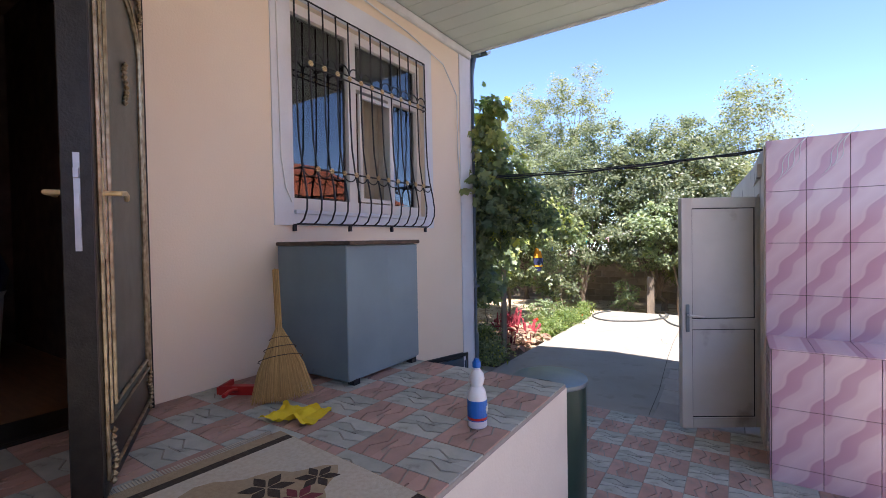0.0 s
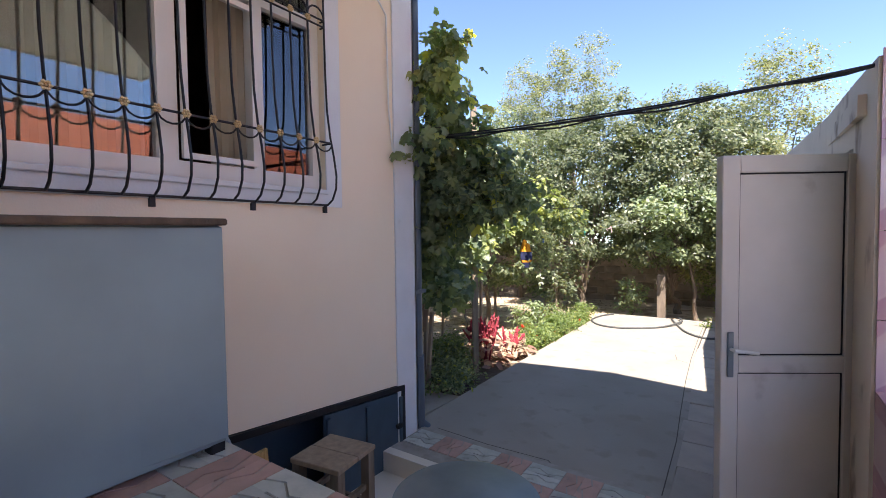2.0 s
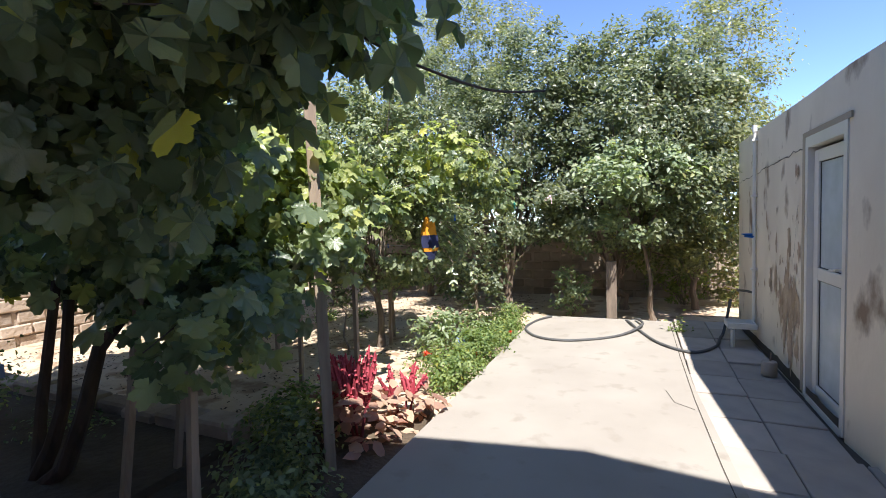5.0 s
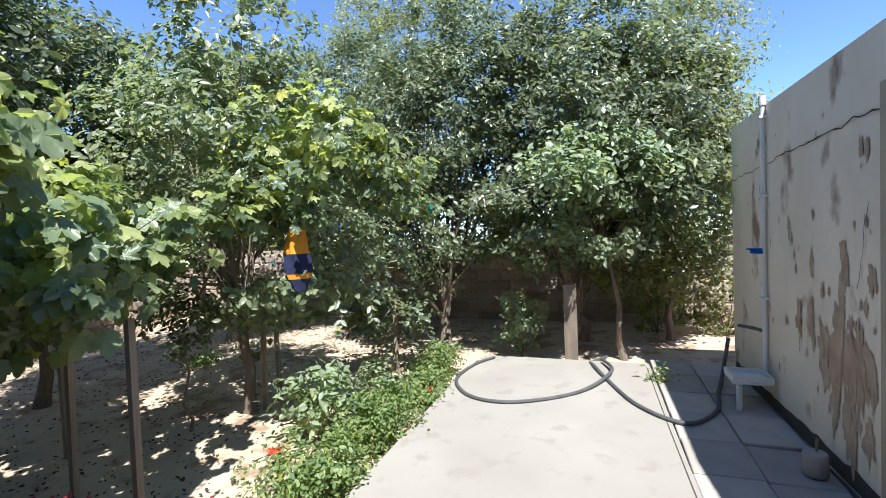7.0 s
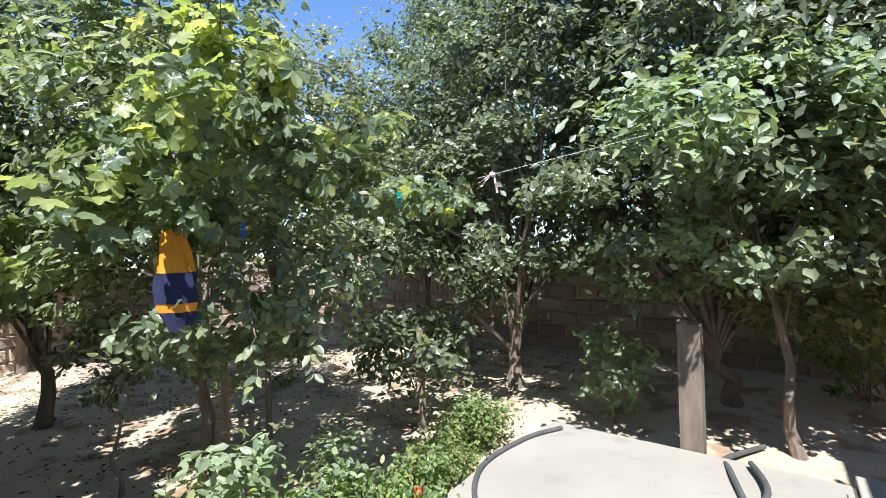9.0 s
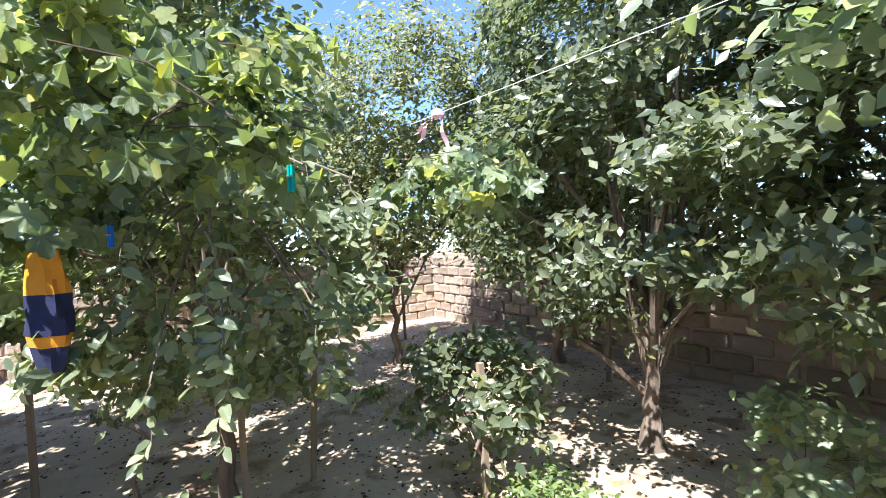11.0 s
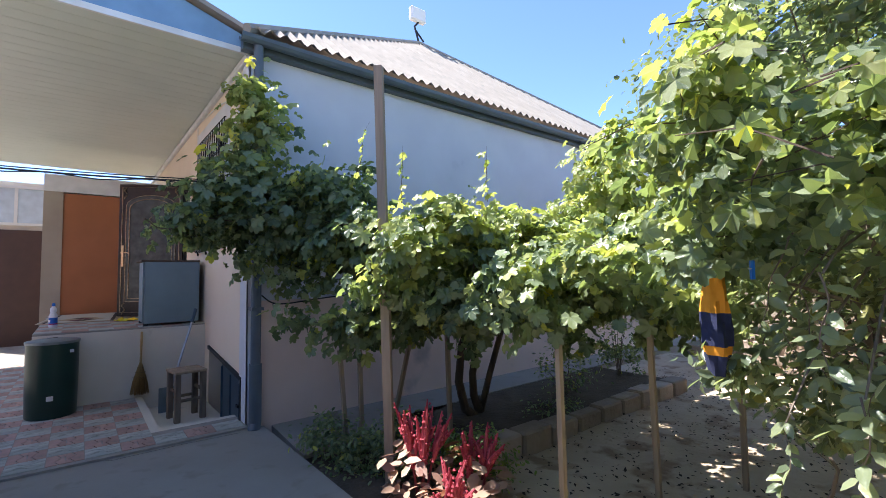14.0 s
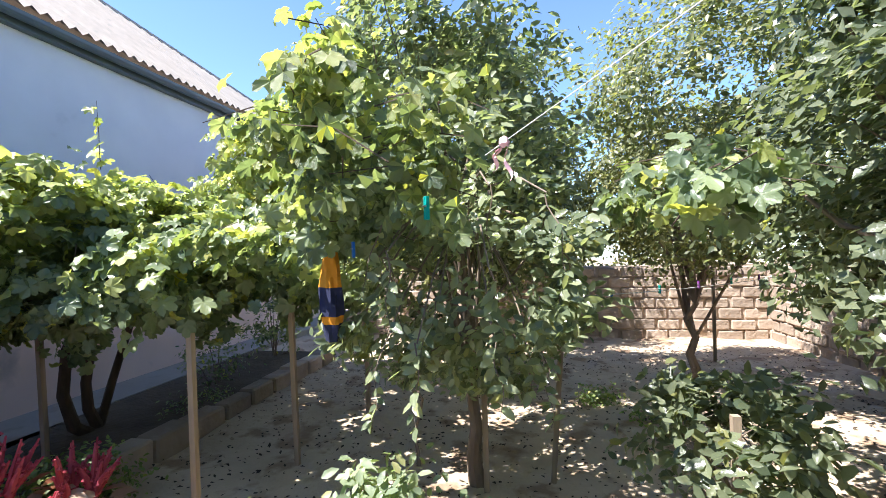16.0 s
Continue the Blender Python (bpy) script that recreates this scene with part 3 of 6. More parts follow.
part("pane", Geo().box((W + 0.03, -1.81, 3.05), (W + 0.036, WIN_Y1 - 0.06, WIN_Z1 - 0.07)), "glass", win)
sash = part("sash", Geo().box((W + 0.075, -1.8, 2.05), (W + 0.1, -1.77, 2.94)).box((W + 0.075, -1.42, 2.05), (W + 0.1, -1.39, 2.94)).box((W + 0.075, -1.77, 2.91), (W + 0.1, -1.42, 2.94)).box((W + 0.075, -1.77, 2.05), (W + 0.1, -1.42, 2.08)), "pvc", win, "slim white insect screen frame")
g = Geo()
v, f = [], []
for i in range(61):
    y = WIN_Y0 + (WIN_Y1 - WIN_Y0) * i / 60
    x = -0.28 + 0.02 * math.sin(i * 1.7)
    v += [(x, y, 1.9), (x, y, 3.44)]
for i in range(60):
    if not 24 <= i <= 36:
        f.append((2 * i, 2 * i + 2, 2 * i + 3, 2 * i + 1))
cur = thing("curtain", "cream curtain hanging behind the window", "curtain")
part("fabric", g.add(v, f), "curtain", cur, smooth=True)
structure("room_behind", Geo().box((-3.0, -5.5, 0.7), (-2.9, -0.35, 3.86)).box((-2.9, -0.4, 0.86), (-0.31, -0.32, 3.86)).box((-2.9, -5.5, 3.8), (-0.31, -0.4, 3.86)).box((-2.9, -3.3, 0.86), (-0.31, -3.2, 3.8)).box((-2.9, -5.5, 0.86), (-0.31, -5.4, 3.8)), "darkroom", "dark papered room inside the house", "wall")
structure("floor_room", Geo().box((-2.9, -5.5, 0.7), (-0.3, -0.4, 0.86)), "floorboard", "orange brown floorboards inside the door", "floor")

gr = thing("window_grille", "black wrought iron bulging window grille with rings and brass flowers", "window grille")
NB = 13


def bar_x(z):
    t = max(0.0, min(1.0, (2.55 - z) / 0.7))
    return 0.05 + 0.17 * math.sin(min(1, t * 1.25) * math.pi * 0.5) if z > 1.97 else 0.0


bar_prof = [(0.03, 3.44), (0.035, 3.1), (0.04, 2.7), (0.05, 2.45), (0.075, 2.28), (0.105, 2.15), (0.125, 2.03), (0.12, 1.95), (0.085, 1.88), (0.04, 1.85), (0.015, 1.85)]
rows_y = [WIN_Y0 + 0.02 + (WIN_Y1 - 0.04 - WIN_Y0) * i / (NB - 1) for i in range(NB)]
for y in rows_y:
    part("bar", Geo().tube([(x, y, z) for x, z in bar_prof], 0.0065, 6), "iron", gr, smooth=True)
for z, x in ((3.44, 0.03), (3.02, 0.036), (2.98, 0.036), (2.24, 0.085), (1.85, 0.03)):
    part("rail", Geo().tube([(0.0, rows_y[0], z), (x, rows_y[0], z), (x, rows_y[-1], z), (0.0, rows_y[-1], z)], 0.0065, 6), "iron", gr)
for i in range(NB - 1):
    yc, w = (rows_y[i] + rows_y[i + 1]) / 2, (rows_y[i + 1] - rows_y[i]) / 2
    arc = [(0.036, yc + w * math.cos(a), 3.02 + w * 1.1 * math.sin(a)) for a in [math.pi * k / 8 for k in range(9)]]
    part("arch", Geo().tube(arc, 0.006, 5), "iron", gr)
    arc = [(0.088, yc + w * math.cos(a), 2.24 - w * 0.9 * math.sin(a)) for a in [math.pi * k / 8 for k in range(9)]]
    part("swag", Geo().tube(arc, 0.005, 5), "iron", gr)


def flower_geo(r):
    g = Geo()
    for k in range(6):
        a = math.pi * k / 3
        g.lathe([(0.001, -r * 0.35), (r * 0.34, -r * 0.1), (r * 0.34, r * 0.1), (0.001, r * 0.35)], 6, at=(0, r * 0.6 * math.cos(a), r * 0.6 * math.sin(a)))
    g.lathe([(0.001, -r * 0.3), (r * 0.3, 0), (0.001, r * 0.3)], 6)
    return g


for k, i in enumerate(range(1, NB - 1)):
    for z, x in ((3.0, 0.042), (2.24, 0.095)):
        o = part("rosette", flower_geo(0.024), "brass", gr, "tarnished brass rosette")
        o.matrix_basis = pose(x, rows_y[i], z)
for y in (rows_y[0] - 0.02, rows_y[4], rows_y[8], rows_y[-1]):
    part("lug", Geo().box((-0.002, y - 0.012, 1.8), (0.02, y + 0.012, 1.85)), "iron", gr)

# ---- cellar hatch in the wall ----
ha = tagged(new("door_cellar"), "dark blue sheet metal cellar hatch with a black frame", "door", kind="structure")
hz = lambda y: 0.44 + (-0.16 - y) * 0.1
part("frame", Geo().add([(-0.02, -1.72, hz(-1.72)), (-0.02, -0.16, hz(-0.16)), (-0.02, -0.16, hz(-0.16) - 0.04), (-0.02, -1.72, hz(-1.72) - 0.04), (0.02, -1.72, hz(-1.72)), (0.02, -0.16, hz(-0.16)), (0.02, -0.16, hz(-0.16) - 0.04), (0.02, -1.72, hz(-1.72) - 0.04)],
     [(0, 1, 2, 3), (7, 6, 5, 4), (0, 4, 5, 1), (2, 6, 7, 3), (1, 5, 6, 2), (0, 3, 7, 4)]).box((-0.02, -0.2, -0.33), (0.02, -0.16, 0.4)), "iron", ha)
part("door", Geo().add([(-0.01, -0.98, -0.3), (-0.01, -0.2, -0.3), (-0.01, -0.2, 0.39), (-0.01, -0.98, 0.47), (0.008, -0.98, -0.3), (0.008, -0.2, -0.3), (0.008, -0.2, 0.39), (0.008, -0.98, 0.47)],
     [(3, 2, 1, 0), (4, 5, 6, 7), (0, 4, 7, 3), (1, 2, 6, 5), (3, 7, 6, 2)]), "darkblue", ha)
part("rib", Geo().box((0.008, -0.6, -0.3), (0.025, -0.57, 0.4)).box((0.008, -0.97, -0.3), (0.025, -0.94, 0.44)).box((0.008, -0.23, -0.3), (0.025, -0.2, 0.36)), "darkblue", ha)
part("latch", Geo().box((0.01, -0.27, 0.12), (0.04, -0.2, 0.15)), "iron", ha)
structure("cellar_back", Geo().box((-0.32, -1.75, -0.4), (-0.3, -0.1, 0.66)), "darkblue", "dark cellar interior", "wall")

# ---- entrance door ----
dr = tagged(new("door_entrance"), "open dark bronze metal entrance door with gold mouldings", "door", kind="structure")
dr.matrix_basis = pose(0.06, -3.46, 0.885, 0, 0, -31.3)
LW, LH = 0.96, 2.12
part("slab", Geo().box((0, -0.085, 0), (LW, 0, LH), ch=0.004), "doorskin", dr)
PNT = [(0.16, 0.28), (LW - 0.16, 0.28)] + [(LW / 2 + (LW / 2 - 0.16) * math.cos(a), 1.72 + 0.16 * math.sin(a)) for a in [math.pi * k / 10 for k in range(11)]] + [(0.16, 0.28)]
v = [(x + (x - LW / 2) * 0.16, 0.003, 1.0 + (z - 1.0) * 1.07) for x, z in PNT[:-1]]
part("inlay", Geo().add(v, [tuple(range(len(v)))[::-1]]), "doorpanel", dr)
part("moulding", Geo().tube([(x, 0.008, z) for x, z in PNT], 0.009, 6).tube([(x * 1.0 + (x - LW / 2) * 0.16, 0.006, 1.0 + (z - 1.0) * 1.07) for x, z in PNT], 0.007, 6), "goldtrim", dr, smooth=True)
part("moulding", Geo().tube([(0.05, 0.005, 0.06), (LW - 0.05, 0.005, 0.06), (LW - 0.05, 0.005, LH - 0.05), (0.05, 0.005, LH - 0.05), (0.05, 0.005, 0.06)], 0.008, 6), "goldtrim", dr)
for x, z in ((LW - 0.1, 0.12), (0.1, 0.12), (LW / 2, 1.5), (0.1, LH - 0.15), (LW - 0.1, LH - 0.15)):
    g = Geo()
    rr = random.Random(int(x * 100 + z * 10))
    for k in range(10):
        a = k * 0.9
        g.lathe([(0.001, -0.014), (0.013, 0), (0.001, 0.014)], 6, at=(x + 0.02 * math.cos(a), 0.012, z - 0.08 + k * 0.018))
    part("ornament", g, "goldtrim", dr)
part("handle_plate", Geo().box((LW - 0.085, 0, 0.79), (LW - 0.045, 0.012, 1.13), ch=0.004), "brass", dr, "long gilded handle plate")
part("door_handle", Geo().tube([(LW - 0.065, 0.01, 1.01), (LW - 0.065, 0.06, 1.01), (LW - 0.1, 0.065, 1.015), (LW - 0.16, 0.06, 1.01), (LW - 0.185, 0.055, 1.0)], 0.009, 8), "brass", dr, smooth=True)
part("door_handle", Geo().tube([(LW - 0.065, -0.088, 1.01), (LW - 0.065, -0.14, 1.01), (LW - 0.16, -0.14, 1.01)], 0.009, 8), "brass", dr, smooth=True)
part("lock_plate", Geo().box((LW, -0.05, 0.82), (LW + 0.003, -0.033, 1.13)), "steel", dr, "bright steel lock plate")
part("bolt", Geo().box((LW + 0.003, -0.048, 1.05), (LW + 0.015, -0.034, 1.08)).box((LW + 0.003, -0.048, 0.95), (LW + 0.01, -0.034, 1.0)).box((LW + 0.003, -0.048, 0.86), (LW + 0.01, -0.034, 0.9)), "steel", dr)
g = Geo().box((-0.3, DOOR_Y1 - 0.05, 0.86), (0.045, DOOR_Y1, 3.0)).box((-0.3, DOOR_Y0, 0.86), (0.02, DOOR_Y0 + 0.05, 3.0)).box((-0.3, DOOR_Y0 + 0.05, 2.95), (0.02, DOOR_Y1 - 0.05, 3.0)).box((-0.3, DOOR_Y0, 0.86), (0.0, DOOR_Y1 - 0.05, 0.89))
structure("doorframe_entrance", g, "doorskin", "dark bronze metal door frame", "door frame")
tub = thing("laundry_bin", "grey plastic bin with a dark bag on top inside the doorway", "bin", (-1.2, -3.93, 0.86))
tub.scale = (1.4, 1.4, 1.5)
part("body", Geo().lathe([(0.11, 0), (0.14, 0.38), (0.15, 0.4)], 20), "pvc", tub, smooth=True)
part("bag", Geo().lathe([(0.14, 0.38), (0.16, 0.48), (0.12, 0.58), (0.04, 0.62)], 14), "navy", tub, smooth=True)

# ---- tiled outbuilding ----
g = Geo().box((2.78, -0.7, -0.2), (5.5, -0.2, 0.92)).box((2.79, -0.19, -0.2), (5.5, 0.0, 2.44))
structure("wall_washroom", g, "dirtgap", "tiled washroom wall core", "wall")


def wall_line(y):
    return 2.77 - (y - 0.0) * 0.05 if y < 6.4 else 2.45


g = Geo()
pts = [(2.76, -0.18), (2.74, 0.9), (2.5, 3.3), (2.5, 6.42)]
ops = [((2.76, -0.18), (2.745, 0.25), 2.42, 2.42, 0), ((2.745, 0.25), (2.72, 1.0), 2.42, 2.4, 2.08), ((2.72, 1.0), (2.5, 3.22), 2.4, 2.33, 0), ((2.5, 3.22), (2.5, 3.98), 2.33, 2.32, 2.0), ((2.5, 3.98), (2.47, 6.4), 2.32, 2.3, 0)]
for (x0, y0), (x1, y1), t0, t1, zlo in ops:
    z = zlo or -0.3
    g.add([(x0, y0, z), (x1, y1, z), (x1 + 0.22, y1, z), (x0 + 0.22, y0, z), (x0, y0, t0), (x1, y1, t1), (x1 + 0.22, y1, t1), (x0 + 0.22, y0, t0)],
          [(0, 3, 2, 1), (4, 5, 6, 7), (0, 1, 5, 4), (1, 2, 6, 5), (2, 3, 7, 6), (3, 0, 4, 7)])
structure("wall_outbuilding", g, "peeling", "cream plastered outbuilding wall with peeling brown patches", "wall")
structure("roof_outbuilding", Geo().box((2.72, 0.0, 2.2), (5.5, 6.4, 2.3)).box((5.3, 0.0, -0.2), (5.5, 6.4, 2.2)).box((2.7, 6.2, -0.2), (5.3, 6.4, 2.2)), "peeling", "plastered outbuilding shell", "wall")
structure("room_outbuilding", Geo().box((4.3, 0.1, -0.2), (4.35, 6.2, 2.2)).box((2.76, 2.0, -0.2), (4.3, 2.05, 2.2)), "pvc", "pale inner wall of the outbuilding", "wall")


def pvc_door(name, label, w, h, rail, glazed, handle_side, parent_pose, skin="pvc"):
    d = tagged(new(name), label, "door", kind="structure")
    d.matrix_basis = parent_pose
    s = 0.09
    b = Geo().box((0, -0.03, 0), (s, 0.03, h), ch=0.004).box((w - s, -0.03, 0), (w, 0.03, h), ch=0.004).box((s, -0.03, 0), (w - s, 0.03, s), ch=0.004)
    b.box((s, -0.03, h - s), (w - s, 0.03, h), ch=0.004).box((s, -0.03, rail), (w - s, 0.03, rail + s), ch=0.004)
    part("leaf_frame", b, skin, d)
    m = "frost" if glazed else skin
    part("panel", Geo().box((s + 0.006, -0.012, s + 0.006), (w - s - 0.006, 0.012, rail - 0.006)), skin if not glazed else m, d)
    part("panel", Geo().box((s + 0.006, -0.012, rail + s + 0.006), (w - s - 0.006, 0.012, h - s - 0.006)), m, d)
    q = Geo()
    for z0, z1 in ((s, rail), (rail + s, h - s)):
        for yy in (-0.016, 0.013):
            q.box((s, yy, z0), (w - s, yy + 0.003, z0 + 0.008)).box((s, yy, z1 - 0.008), (w - s, yy + 0.003, z1)).box((s, yy, z0 + 0.008), (s + 0.008, yy + 0.003, z1 - 0.008)).box((w - s - 0.008, yy, z0 + 0.008), (w - s, yy + 0.003, z1 - 0.008))
    part("gasket", q, "gasket", d)
    hx = 0.045 if handle_side < 0 else w - 0.045
    dx = 0.12 if handle_side < 0 else -0.12
    part("handle_plate", Geo().box((hx - 0.016, -0.042, rail - 0.02), (hx + 0.016, -0.03, rail + 0.22), ch=0.004), "lidmat", d, "grey handle plate")
    part("door_handle", Geo().tube([(hx, -0.04, rail + 0.13), (hx, -0.075, rail + 0.13), (hx + dx, -0.075, rail + 0.115)], 0.009, 8), "pvc", d, smooth=True)
    return d


ang = math.degrees(math.atan2(0.38, 0.61))
pvc_door("door_washroom", "open white plastic door with two panels and a grey handle plate", 0.72, 2.0, 0.86, False, -1, pose(2.165, -0.15, 0.045, 0, 0, ang), "oldpvc")
pvc_door("door_outbuilding", "closed white plastic door with pale glazed panels in the peeling wall", 0.64, 1.87, 0.9, True, 1, pose(2.56, 3.93, 0.02, 0, 0, -90))
g = Geo().box((2.49, 3.935, -0.02), (2.6, 3.99, 2.0)).box((2.49, 3.22, -0.02), (2.6, 3.275, 2.0)).box((2.49, 3.275, 1.92), (2.6, 3.935, 2.0)).box((2.49, 3.275, -0.04), (2.6, 3.935, 0.01))
structure("doorframe_outbuilding", g, "pvc", "white plastic door frame", "door frame")
structure("trim_door", Geo().box((2.488, 3.99, 0), (2.5, 4.05, 2.04)).box((2.488, 3.17, 2.0), (2.5, 3.99, 2.04)), "beigewall", "grey cement surround of the door", "trim")

# ---- plants ----
def rot_frames(nrm, spin):
    """Axes of leaves that face nrm, turned by spin."""
    nrm = nrm / (np.linalg.norm(nrm, axis=1, keepdims=True) + 1e-9)
    ref = np.where(np.abs(nrm[:, 2:3]) < 0.9, [[0.0, 0.0, 1.0]], [[1.0, 0.0, 0.0]])
    a = np.cross(ref, nrm)
    a /= np.linalg.norm(a, axis=1, keepdims=True)
    b = np.cross(nrm, a)
    c, s = np.cos(spin)[:, None], np.sin(spin)[:, None]
    return a * c + b * s, b * c - a * s, nrm


def leaf_template(kind):
    """Verts (across, along, out) and faces of a leaf one long, its stalk at 0."""
    if kind == "oval":
        v = [(0, 0, 0), (0.24, 0.3, 0.05), (0.2, 0.7, 0.05), (0, 1, -0.08), (-0.2, 0.7, 0.05), (-0.24, 0.3, 0.05), (0, 0.5, -0.02)]
        f = [(0, 1, 6), (1, 2, 6), (2, 3, 6), (3, 4, 6), (4, 5, 6), (5, 0, 6)]
        return np.array(v), f
    if kind == "small":
        v = [(0, 0, 0), (0.27, 0.45, 0.06), (0, 1, -0.05), (-0.27, 0.45, 0.06)]
        return np.array(v), [(0, 1, 2), (0, 2, 3)]
    # five pointed lobes with toothed edges, folded along the veins
    lobes = [(90, 0.66), (38, 0.55), (142, 0.55), (-22, 0.44), (202, 0.44)]
    v = []
    for i in range(44):
        a = -81 + 342 * i / 43
        near = min(lobes, key=lambda q: abs(q[0] - a))
        d = abs(a - near[0]) / (26.0 if near[1] > 0.5 else 30.0)
        rr = near[1] * (1 - 0.24 * min(1.0, d) ** 1.3) * (1.0 if i % 2 else 0.93)
        if i in (0, 43):
            rr = 0.16
        x, y = rr * math.cos(radians(a)), 0.34 + rr * math.sin(radians(a))
        v.append((x, y, 0.1 * min(1.0, d) - 0.3 * rr * rr + 0.05 * math.sin(x * 7 + 1)))
    v.append((0, 0.3, 0.0))
    return np.array(v), [(i, (i + 1) % 44, 44) for i in range(44)]


def leaf_mesh(name, kind, centres, normals, sizes, rng, material, spins=None):
    tv, tf = leaf_template(kind)
    n, k = len(centres), len(tv)
    spins = rng.uniform(0, 2 * np.pi, n) if spins is None else spins
    a, b, c = rot_frames(normals, spins)
    s = sizes[:, None, None]
    bend = rng.uniform(0.3, 1.8, n)[:, None, None]
    verts = centres[:, None, :] + s * (tv[None, :, 0:1] * a[:, None, :] + tv[None, :, 1:2] * b[:, None, :] + bend * tv[None, :, 2:3] * c[:, None, :])
    faces = (np.array(tf)[None] + (np.arange(n) * k)[:, None, None]).reshape(-1)
    me = bpy.data.meshes.new(name)
    nf = n * len(tf)
    me.vertices.add(n * k)
    me.vertices.foreach_set("co", verts.reshape(-1).astype(np.float32))
    me.loops.add(nf * 3)
    me.loops.foreach_set("vertex_index", faces.astype(np.int32))
    me.polygons.add(nf)
    me.polygons.foreach_set("loop_start", np.arange(0, nf * 3, 3, dtype=np.int32))
    me.polygons.foreach_set("loop_total", np.full(nf, 3, dtype=np.int32))
    me.update(calc_edges=True)
    if kind == "vine":
        me.shade_smooth()
    me.materials.append(M[material])
    return me


def crown_points(blobs, n, rng, shell=0.55, clumps=60, clump_r=0.35):
    """Leaf places: sprays gathered inside a set of ellipsoids (centre, radii), thin in the middle."""
    w = np.array([b[1][0] * b[1][1] * b[1][2] for b in blobs])
    pick = rng.choice(len(blobs), clumps, p=w / w.sum())
    d = rng.normal(size=(clumps, 3))
    d /= np.linalg.norm(d, axis=1, keepdims=True)
    r = (shell + (1 - shell) * rng.random(clumps) ** 0.6)[:, None]
    C = np.array([b[0] for b in blobs])[pick] + d * r * np.array([b[1] for b in blobs])[pick]
    q = rng.integers(0, clumps, n)
    off = rng.normal(size=(n, 3)) * clump_r * rng.uniform(0.5, 1.1, clumps)[q][:, None] * 0.6
    off[:, 2] *= 0.7
    return C[q] + off, d[q], C


def branches(g, base, height, r, crown, rng, limbs=7, n=7, lean=(0, 0), trunk_to=0.45):
    """A tapered trunk that wanders and limbs that reach into the crown's sprays."""
    base = Vector(base)
    top = base + Vector((lean[0], lean[1], height))
    pts = [base.lerp(top, i / 6) + Vector((0.03 * rng.normal(), 0.03 * rng.normal(), 0)) * (1 if i else 0) for i in range(7)]
    g.tube(pts, [r * (1.25 if i == 0 else 1 - 0.09 * i) for i in range(7)], n)
    idx = rng.choice(len(crown), min(limbs, len(crown)), replace=False)
    for i in idx:
        s = pts[int(rng.integers(3, 7))]
        e = Vector(crown[i])
        m1 = s.lerp(e, 0.35) + Vector((0.1 * rng.normal(), 0.1 * rng.normal(), 0.12 * (e - s).length))
        m2 = s.lerp(e, 0.7) + Vector((0.08 * rng.normal(), 0.08 * rng.normal(), 0.06))
        rr = r * rng.uniform(0.18, 0.4)
        g.tube([s, m1, m2, e], [rr, rr * 0.75, rr * 0.45, rr * 0.15], 5)
    return g


def tree(name, label, at, blobs, leaves, size, material, kind, seed, height=1.0, r=0.07, limbs=14, clumps=120, clump_r=0.35, lean=(0, 0), category="tree", shell=0.55, bark="bark"):
    rng = np.random.default_rng(seed)
    t = thing(name, label, category, at)
    P, D, C = crown_points(blobs, leaves, rng, shell, clumps, clump_r)
    g = branches(Geo(), (0, 0, -0.02), height, r, C, rng, limbs, 8, lean)
    part("trunk", g, bark, t, smooth=True)
    nr = D * 0.45 + rng.normal(size=P.shape) * 0.5 + np.array([[0.22, -0.32, 0.7]])
    ok = P[:, 2] > 0.05
    me = leaf_mesh("crown", kind, P[ok], nr[ok], rng.uniform(0.7, 1.25, ok.sum()) * size, rng, material)
    o = new("crown", me)
    o.parent = t
    tagged(o, kind="stuff")
    return t


SOIL = -0.17
T = tree
T("plum_tree", "leafy plum tree with drooping sprays and slim pale trunk", (-1.85, 4.68, SOIL), [((0.2, 0, 1.5), (1.15, 0.95, 0.75)), ((0.0, -0.2, 2.4), (1.1, 0.95, 0.85)), ((0.1, -0.1, 3.3), (0.75, 0.8, 0.8)), ((-0.9, 0.2, 2.6), (0.8, 0.8, 1.0))], 19000, 0.07, "plumleaf", "oval", 1, 1.3, 0.055, 20, 330, 0.15)
T("fruit_tree", "large dark green fruit tree with a forked pale trunk", (-0.82, 7.35, SOIL), [((0, -0.2, 1.9), (1.5, 1.1, 0.95)), ((0.1, 0.2, 3.1), (1.6, 1.3, 1.3)), ((0.4, 0.4, 4.0), (1.2, 1.1, 1.0))], 36000, 0.078, "treeleaf", "small", 2, 0.8, 0.085, 26, 420, 0.21, (0.05, 0))
T("fruit_tree", "spreading dark green fruit tree with a reddish leaning trunk", (1.05, 7.9, SOIL), [((0.1, -0.9, 1.85), (1.5, 0.9, 0.85)), ((0.2, -0.3, 2.9), (1.7, 1.3, 1.2)), ((0.3, 0, 3.9), (1.2, 1.0, 0.9))], 36000, 0.08, "treeleaf", "small", 3, 0.8, 0.08, 26, 420, 0.21, (-0.15, -0.2))
T("fruit_tree", "tall thin leaved tree rising behind the stone wall", (-2.4, 10.8, SOIL), [((0, 0, 3.6), (2.0, 1.4, 2.2)), ((0.2, 0, 6.1), (1.4, 1.1, 1.9)), ((-1.2, 0, 5.8), (1.1, 1.0, 1.7))], 30000, 0.08, "olive", "small", 4, 2.2, 0.11, 40, 420, 0.24, shell=0.3)
